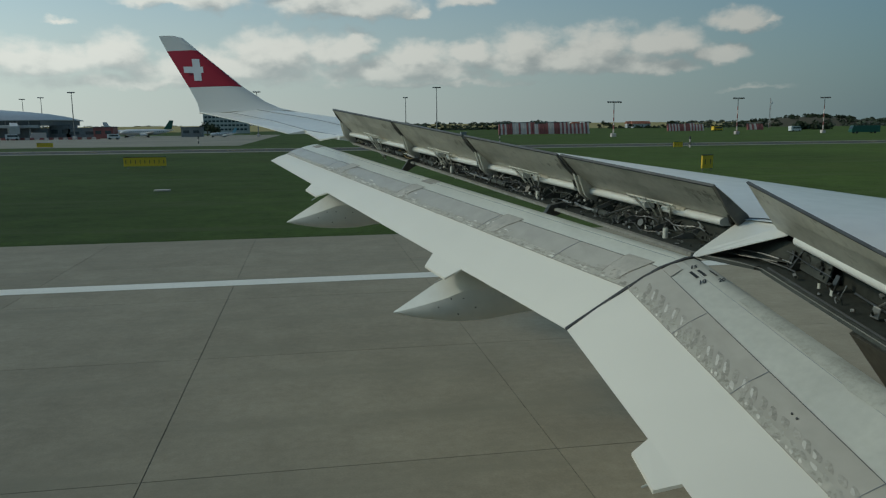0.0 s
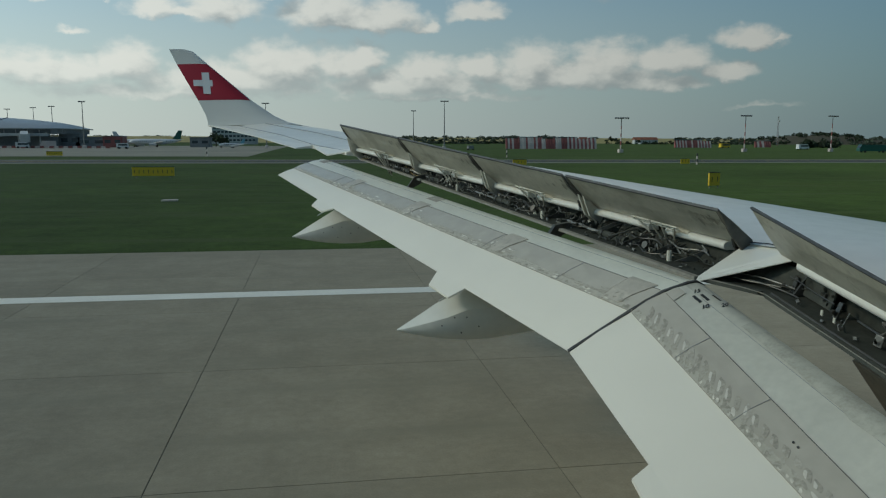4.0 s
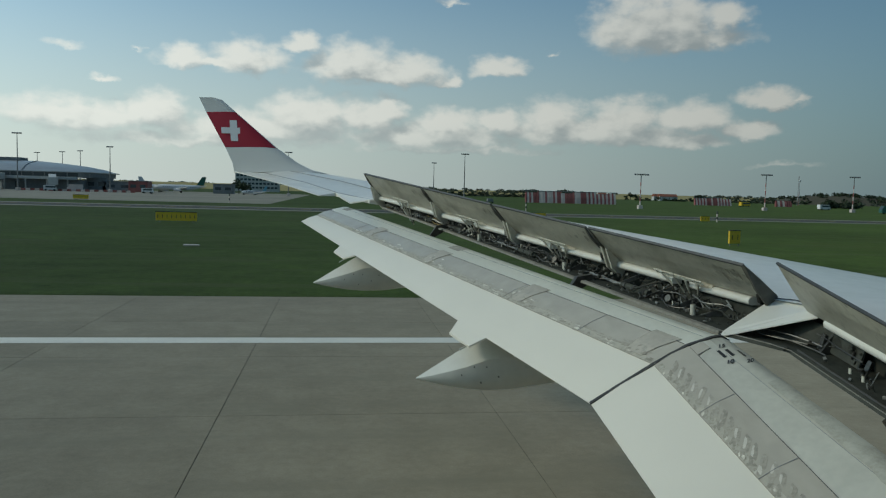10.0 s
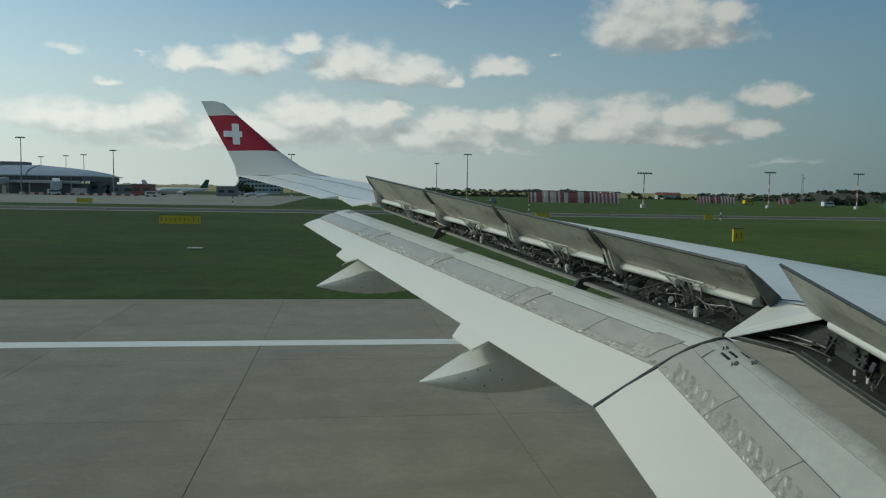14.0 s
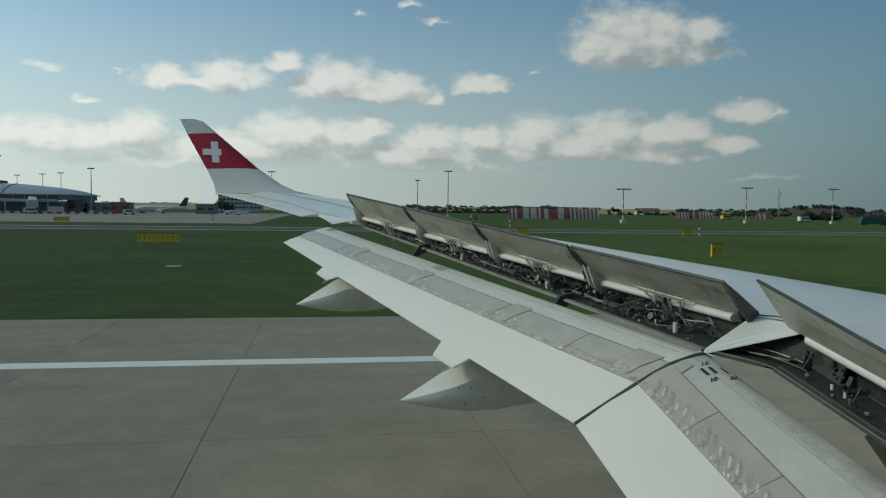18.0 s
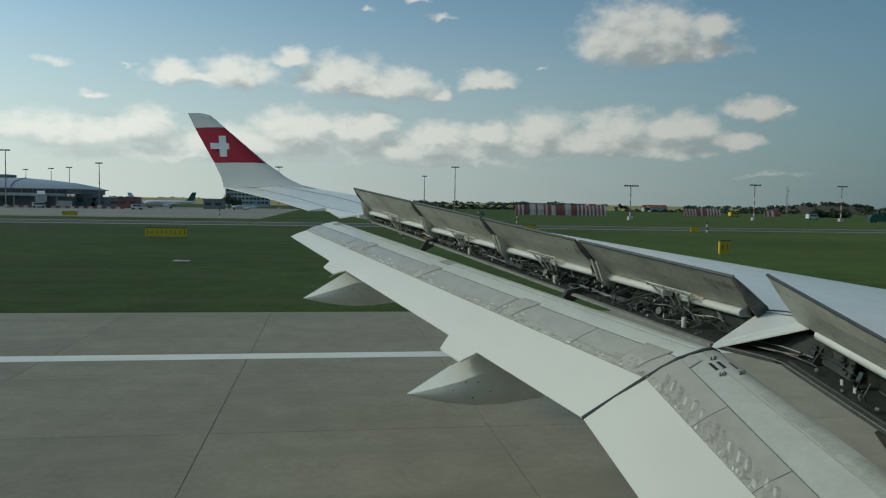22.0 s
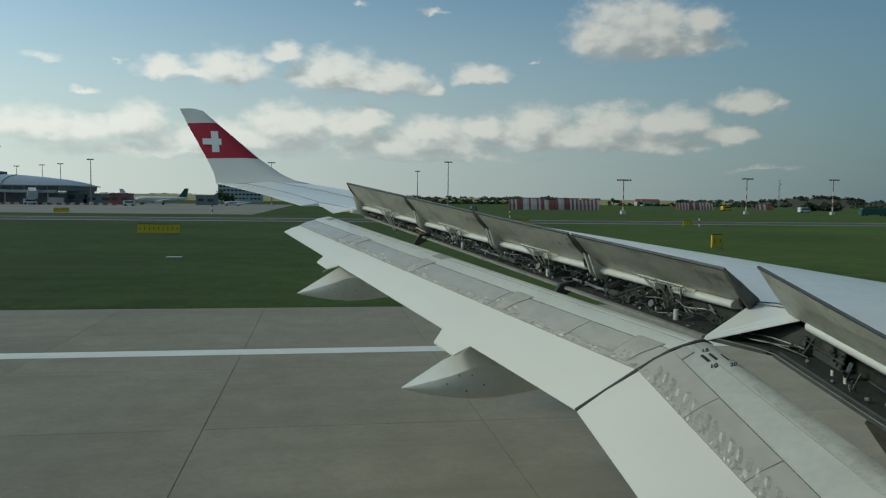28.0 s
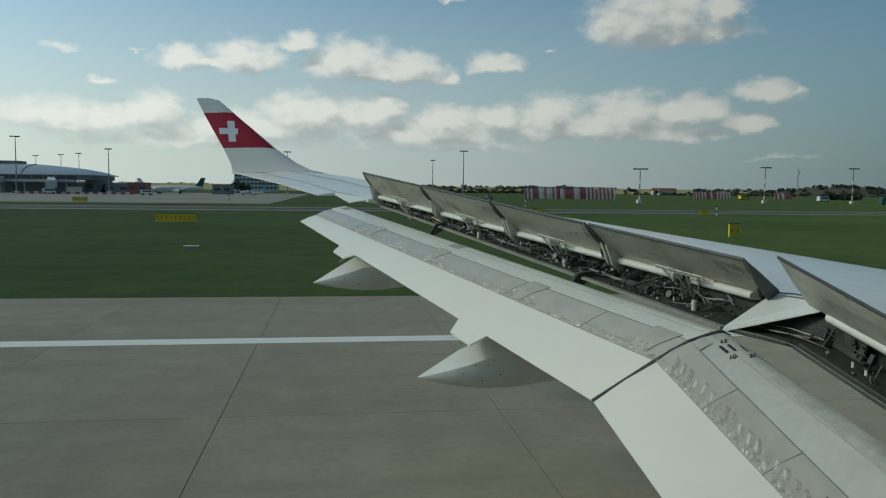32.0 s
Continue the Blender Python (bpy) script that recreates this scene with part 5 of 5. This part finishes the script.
def marker_post(x, y, h=1.6):
    ob = thing("marker_post", "black and white banded marker post in the grass", "marker post", "marker posts", at=(x, y, -0.06))
    for i in range(4):
        placed("band", rod(bmesh.new(), (0, 0, h * i / 4), (0, 0, h * (i + 1) / 4), 0.14, 0.14, 8), EDGE if i % 2 else STRIPE_WHITE, ob)


for px, dist in ((381, 190), (907, 178), (1243, 125)):
    marker_post(*spot(px, dist), 2.2 if dist > 150 else 1.9)


def taxi_sign(x, y, turn, w, h, label, tilt=0.0):
    ob = thing("taxiway_sign", label, "airfield sign", "airfield signs", at=(x, y, -0.06))
    ob.rotation_euler = (0, radians(tilt), radians(turn))
    placed("panel", box(bmesh.new(), (0, 0, 0.22 + h / 2), (w, 0.16, h), None, 0.02), SIGN_YELLOW, ob, "yellow sign panel")
    placed("cap", box(bmesh.new(), (0, 0, 0.22 + h + 0.03), (w + 0.06, 0.2, 0.06)), SIGN_DARK, ob)
    for s in (-0.4, 0.4):
        placed("leg", rod(bmesh.new(), (w * s, 0, 0), (w * s, 0, 0.24), 0.04, 0.04, 8), STEEL, ob)
    n = max(2, int(w / 0.45))
    for i in range(n):
        placed("letter_bar", box(bmesh.new(), (w * ((i + 0.5) / n - 0.5), -0.09, 0.22 + h / 2), (0.06, 0.02, h * 0.38)), SIGN_DARK, ob)


taxi_sign(*spot(286, 84), 0, 4.2, 0.9, "wide yellow airfield sign standing in the grass")
taxi_sign(*spot(115, 186), 0, 3.4, 0.9, "wide yellow airfield sign at the apron edge")
taxi_sign(*spot(930, 118), 0, 2.2, 0.8, "yellow airfield sign in the grass")
taxi_sign(*spot(1222, 122), 0, 1.6, 0.8, "yellow airfield sign in the grass")
taxi_sign(*spot(1275, 62), 20, 1.3, 1.1, "square yellow airfield sign on short legs in the grass")
box_ob = part("ground_plate", box(bmesh.new(), (0, 0, 0.05), (1.0, 0.5, 0.1), None, 0.03), STRIPE_WHITE)
box_ob.location = (-9.6, 52.6, -0.07)
tagged(box_ob, "flat pale inspection cover in the grass", "inspection cover")

# far radio mast
x, y = spot(1382, 640)
ob = thing("radio_mast", "slender lattice radio mast with red bands", "radio mast", at=(x, y, -0.06))
for sx, sy in ((-1, -1), (1, -1), (0, 1)):
    placed("leg", rod(bmesh.new(), (sx, sy, 0), (sx * 0.35, sy * 0.35, 26), 0.14, 0.1, 5), STEEL, ob)
for i in range(13):
    z = i * 2
    k = 1 - 0.65 * z / 26
    bm = bmesh.new()
    for a, b in (((-1, -1), (1, -1)), ((1, -1), (0, 1)), ((0, 1), (-1, -1))):
        rod(bm, (a[0] * k, a[1] * k, z), (b[0] * k, b[1] * k, z + 1.9), 0.07, 0.07, 4)
    placed("brace", bm, STRIPE_RED if i % 4 < 2 else STRIPE_WHITE, ob)
placed("dish", rod(bmesh.new(), (0.6, -0.5, 22), (1.0, -1.1, 22.2), 0.9, 0.9, 12), FACADE, ob)

# ---- vegetation ----
def field_z(y):
    """Height of the rising fields beyond the airfield."""
    return 0.0 if y < 1000 else min(8.6, 0.018 * (y - 1000))



def clumps(name, spots_, mat, label, category, parent=None, kind="stuff", seed=1):
    """Low rough leaf masses: each clump is many small tilted leaf cards round an uneven core."""
    rng = np.random.default_rng(seed)
    vs, fs = [], []
    for (x, y, z, w, h) in spots_:
        m = 46
        u = rng.normal(size=(m, 3))
        u /= np.linalg.norm(u, axis=1)[:, None]
        rad = rng.uniform(0.55, 1.0, m)[:, None]
        c = u * rad * np.array([w, w, h * 0.5]) + np.array([x, y, z + h * 0.5])
        s = rng.uniform(0.20, 0.42, m) * min(w, h)
        for k in range(m):
            if c[k, 2] < z - 0.2:
                c[k, 2] = z + 0.1
            a, b = rng.normal(size=3), rng.normal(size=3)
            a *= s[k] / np.linalg.norm(a)
            b *= s[k] / np.linalg.norm(b)
            o = len(vs)
            vs += [tuple(c[k] - a), tuple(c[k] + b), tuple(c[k] + a), tuple(c[k] - b)]
            fs.append((o, o + 1, o + 2, o + 3))
    me = bpy.data.meshes.new(name)
    me.from_pydata(vs, [], fs)
    me.materials.append(mat)
    ob = new(name, me)
    ob.parent = parent
    if parent is None:
        tagged(ob, label, category, kind=kind)
    return ob


rng = random.Random(21)
spots_ = []
for i in range(620):
    px = rng.uniform(690, 1750)
    d = rng.uniform(760, 900) if i % 3 == 0 else rng.uniform(1050, 1450)
    x, y = spot(px, d)
    gap = math.sin(px * 0.021) + math.sin(px * 0.0083 + 1)
    if gap < -0.75:
        continue
    h = rng.uniform(1.6, 3.6) * (1.0 + 0.25 * gap) * (0.8 if d < 950 else 1.25)
    spots_.append((x, y, field_z(d), h * rng.uniform(0.9, 1.9), h))
for i in range(70):
    px, d = rng.uniform(-200, 700), rng.uniform(1800, 2400)
    x, y = spot(px, d)
    spots_.append((x, y, field_z(d), rng.uniform(8, 16), rng.uniform(3, 5)))
# haze over the woods comes from the leaf colour only
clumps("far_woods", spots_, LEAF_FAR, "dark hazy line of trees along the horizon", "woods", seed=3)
spots_ = []
for i in range(26):
    x, y = spot(rng.uniform(1428, 1490), rng.uniform(430, 450))
    h = rng.uniform(2.4, 4.0)
    spots_.append((x, y, 0, h * 0.8, h))
clumps("thicket", spots_, LEAF, "dark green thicket of bushes on the grass", "bushes", seed=5)


def tree(px, dist, h, seed):
    x, y = spot(px, dist)
    r = random.Random(seed)
    ob = thing("tree", "broad dark green tree far across the airfield", "tree", "far trees", at=(x, y, -0.06))
    placed("trunk", rod(bmesh.new(), (0, 0, 0), (0, 0, h * 0.6), h * 0.035, h * 0.015, 7), BARK, ob)
    for k in range(4):
        a = k * 1.7
        placed("limb", rod(bmesh.new(), (0, 0, h * (0.3 + 0.06 * k)), (h * 0.25 * math.cos(a), h * 0.25 * math.sin(a), h * (0.55 + 0.07 * k)), h * 0.016, h * 0.006, 5), BARK, ob)
    cl = [(r.uniform(-0.3, 0.3) * h, r.uniform(-0.3, 0.3) * h, h * r.uniform(0.22, 0.55), h * r.uniform(0.13, 0.24), h * r.uniform(0.25, 0.4)) for _ in range(9)]
    clumps("crown", cl, LEAF, "", "", ob, seed=seed)


for i, (px, d, h) in enumerate(((398, 430, 9), (412, 440, 7), (1435, 440, 7.5), (1208, 700, 9), (1218, 700, 8), (985, 900, 9), (1090, 900, 10), (1100, 880, 8), (690, 500, 6))):
    tree(px, d, h, 40 + i)

# line of broad trees and hedges across the airfield
rng = random.Random(33)
for a, b, count, d, h0 in ((770, 905, 9, 800, 6.0), (905, 1030, 7, 820, 6.5), (1075, 1215, 8, 800, 6.0), (1225, 1380, 8, 780, 5.5)):
    spots_ = []
    for i in range(count):
        px = a + (b - a) * (i + rng.uniform(0.1, 0.9)) / count
        tree(px, d + rng.uniform(-25, 25), 0.8 * h0 * rng.uniform(0.75, 1.25), 200 + int(px))
    for i in range(34):
        x, y = spot(rng.uniform(a, b), d + rng.uniform(-20, 20))
        h = rng.uniform(1.6, 3.0)
        spots_.append((x, y, -0.1, h * 0.9, h))
    clumps("hedge", spots_, LEAF, "dark green hedge between the far trees", "hedge", seed=a)

# wooded hill
hx, hy = spot(1455, 880)
bm = bmesh.new()
rows = []
for j in range(9):
    row = []
    for i in range(25):
        u, v = i / 12 - 1, j / 4 - 1
        r = min(1, math.hypot(u, v))
        z = 12 * (0.5 + 0.5 * math.cos(math.pi * r)) ** 0.6 if r < 1 else 0
        z += 1.5 * noise.noise((u * 4, v * 4, 0)) * (1 - r)
        row.append((hx + 118 * u, hy + 70 * v, z - 0.1))
    rows.append(row)
loft(bm, rows, closed=False)
tagged(part("hill", bm, EARTH, smooth=True), "low brown hill with trees beyond the airfield", "hill", kind="structure")
spots_ = []
for i in range(150):
    a, r = rng.uniform(0, 6.28), rng.uniform(0, 0.98) ** 0.6
    u, v = r * math.cos(a), r * math.sin(a)
    if u < -0.1 and v < -0.2 and r < 0.7 and rng.random() < 0.75:
        continue
    z = 12 * (0.5 + 0.5 * math.cos(math.pi * r)) ** 0.6
    h = rng.uniform(2.5, 5)
    spots_.append((hx + 118 * u, hy + 70 * v, z - 1.0, h * 0.8, h))
clumps("hill_wood", spots_, LEAF, "dark green trees covering the low hill", "woods", seed=9)

# fields beyond the airfield
for x0, x1, y0, y1, z1, mat, lab in ((-700, 620, 950, 1500, 8.6, STUBBLE, "pale yellow ripe field on the horizon"), (620, 2600, 1000, 1700, 9.0, STUBBLE, "pale yellow ripe field on the horizon"),
                                     (-2600, -700, 900, 1900, 9.5, STUBBLE, "pale yellow ripe field on the horizon")):
    bm = loft(bmesh.new(), [[(x0, y0, -0.03), (x1, y0, -0.03)], [(x0, (y0 + y1) / 2, z1 * 0.62), (x1, (y0 + y1) / 2, z1 * 0.62)], [(x0, y1, z1), (x1, y1, z1)], [(x0, y1 + 900, z1 * 0.9), (x1, y1 + 900, z1 * 0.9)]], closed=False)
    tagged(part("field", bm, mat), lab, "field", kind="structure")

# houses at the horizon
for px, d, w in ((1150, 900, 16), (1163, 905, 10), (1135, 915, 9), (960, 1000, 12), (1040, 1010, 10)):
    x, y = spot(px, d)
    ob = thing("house", "small pale house with a red tiled roof on the horizon", "house", "far houses", at=(x, y, 1.0))
    placed("wall", box(bmesh.new(), (0, 0, 1.6), (w, 8, 5.2)), FACADE, ob)
    placed("roof", prism(bmesh.new(), [(-w / 2 - 0.4, -4.5, 4.0), (-w / 2 - 0.4, 0, 7.2), (-w / 2 - 0.4, 4.5, 4.0)], (w + 0.8, 0, 0)), BRICK_ROOF, ob)
    for s in (-0.25, 0.25):
        placed("window", box(bmesh.new(), (w * s, -4.03, 2.2), (1.4, 0.1, 1.3)), GLASS_DARK, ob)

# ---- aprons, taxiways ----
sheet("apron", -900, -16, 186, 470, -0.045, APRON, "wide grey concrete apron in front of the terminal")
sheet("taxiway_shoulder", -900, 1100, 134, 157, -0.050, APRON, "pale concrete shoulder of the parallel taxiway")
sheet("parallel_taxiway", -900, 1100, 138, 152, -0.040, ASPHALT, "dark asphalt parallel taxiway across the grass")
sheet("taxiway_line", -900, 1100, 144.8, 145.3, -0.034, LINE_YELLOW, "thin yellow line along the parallel taxiway")
bm = loft(bmesh.new(), [[(37 + 120 * k ** 1.3, 28.2 + 108 * k, 0), (110 + 90 * k, 28.2 + 108 * k, 0)] for k in (0, 0.1, 0.2, 0.35, 0.5, 0.75, 1.0)], closed=False)
ob = part("exit_taxiway", bm, ASPHALT)
ob.location.z = -0.036
tagged(ob, "dark asphalt exit taxiway joining the runway", "taxiway", kind="structure")
bm = loft(bmesh.new(), [[(46 + 110 * k ** 1.3, 20.7 + 115 * k, 0), (46.6 + 110 * k ** 1.3, 20.5 + 115 * k, 0)] for k in (0, 0.07, 0.14, 0.25, 0.4, 0.6, 0.8, 1.0)], closed=False)
ob = part("exit_line", bm, LINE_YELLOW)
ob.location.z = 0.004
tagged(ob, "yellow guide line curving off the runway", "road marking", kind="structure")

# ---- grass tufts by the runway edge ----
grng = np.random.default_rng(8)
vs, fs = [], []
for i in range(3000):
    x = grng.uniform(-32, 30)
    y = 28.12 + abs(grng.normal()) * 0.5 + (grng.uniform(-0.15, 0.1) if i % 5 == 0 else 0.1)
    h = grng.uniform(0.012, 0.03)
    for _ in range(3):
        a = grng.uniform(0, 6.28)
        dx, dy = math.cos(a), math.sin(a)
        w = grng.uniform(0.008, 0.022)
        o = len(vs)
        bx, by = x + grng.uniform(-0.08, 0.08), y + grng.uniform(-0.08, 0.08)
        vs += [(bx - dy * w, by + dx * w, -0.062), (bx + dy * w, by - dx * w, -0.062), (bx + dx * h * 0.6, by + dy * h * 0.6, -0.06 + h)]
        fs.append((o, o + 1, o + 2))
me = bpy.data.meshes.new("grass_tufts")
me.from_pydata(vs, [], fs)
me.materials.append(GRASS_BLADE)
tagged(new("grass_tufts", me), "short tufts of green grass along the runway edge", "grass", kind="stuff")

# ---- fuselage beside the window ----
hull = bmesh.new()
loft(hull, [[(x, -2.05 + 1.80 * math.cos(a), 3.55 + 1.85 * math.sin(a)) for a in (math.pi * k / 16 for k in range(32))] for x in (-9, -4, 0, 5, 11)])
tagged(part("fuselage_wall", hull, WHITE_PAINT, smooth=True), "white curved airliner fuselage wall beside the window", "fuselage", kind="structure")

# ---- runway slabs ----
slab_me = {}


def slab(i, j, w, d):
    key = (round(w, 2), round(d, 2))
    if key not in slab_me:
        bm = box(bmesh.new(), (0, 0, -0.01), (w - 0.014, d - 0.014, 0.02))
        me = bpy.data.meshes.new("slab")
        bm.to_mesh(me)
        bm.free()
        me.materials.append(CONCRETE)
        slab_me[key] = me
    return slab_me[key]


rows_y = [JOINT_Y + SLAB_Y * k for k in range(-2, 3)] + [EDGE_Y]
for j, (y0, y1) in enumerate(zip(rows_y, rows_y[1:])):
    for i in range(-7, 14):
        ob = new("slab", slab(i, j, SLAB_X, y1 - y0))
        ob.location = (JOINT_X + SLAB_X * (i + 0.5), (y0 + y1) / 2, 0)
        ob.parent = runway_bed
bm = bmesh.new()
for j in range(-9, 3):
    y0, y1 = JOINT_Y + SLAB_Y * j, JOINT_Y + SLAB_Y * (j + 1)
    if j == 2:
        continue
    for a, b in ((-140, -7), (14, 140)) if j >= -2 else ((-140, 140),):
        for i in range(a, b):
            x = JOINT_X + SLAB_X * (i + 0.5)
            vs4 = [bm.verts.new((x + sx * (SLAB_X - 0.014) / 2, (y0 + y1) / 2 + sy * (y1 - y0 - 0.014) / 2, 0)) for sx, sy in ((-1, -1), (1, -1), (1, 1), (-1, 1))]
            bm.faces.new(vs4)
for i in list(range(-140, -7)) + list(range(14, 140)):
    x = JOINT_X + SLAB_X * (i + 0.5)
    bm.faces.new([bm.verts.new((x + sx * (SLAB_X - 0.014) / 2, y, 0)) for sx, y in ((-1, 22.87), (1, 22.87), (1, EDGE_Y), (-1, EDGE_Y))])
ob = part("far_slabs", bm, CONCRETE, runway_bed)
ob["kind"] = "stuff"


# ---- to full size ----
for ob in scene.objects:
    if ob.parent is None and ob.type in ("MESH", "EMPTY"):
        ob.matrix_basis = Matrix.Scale(SIZE, 4) @ ob.matrix_basis
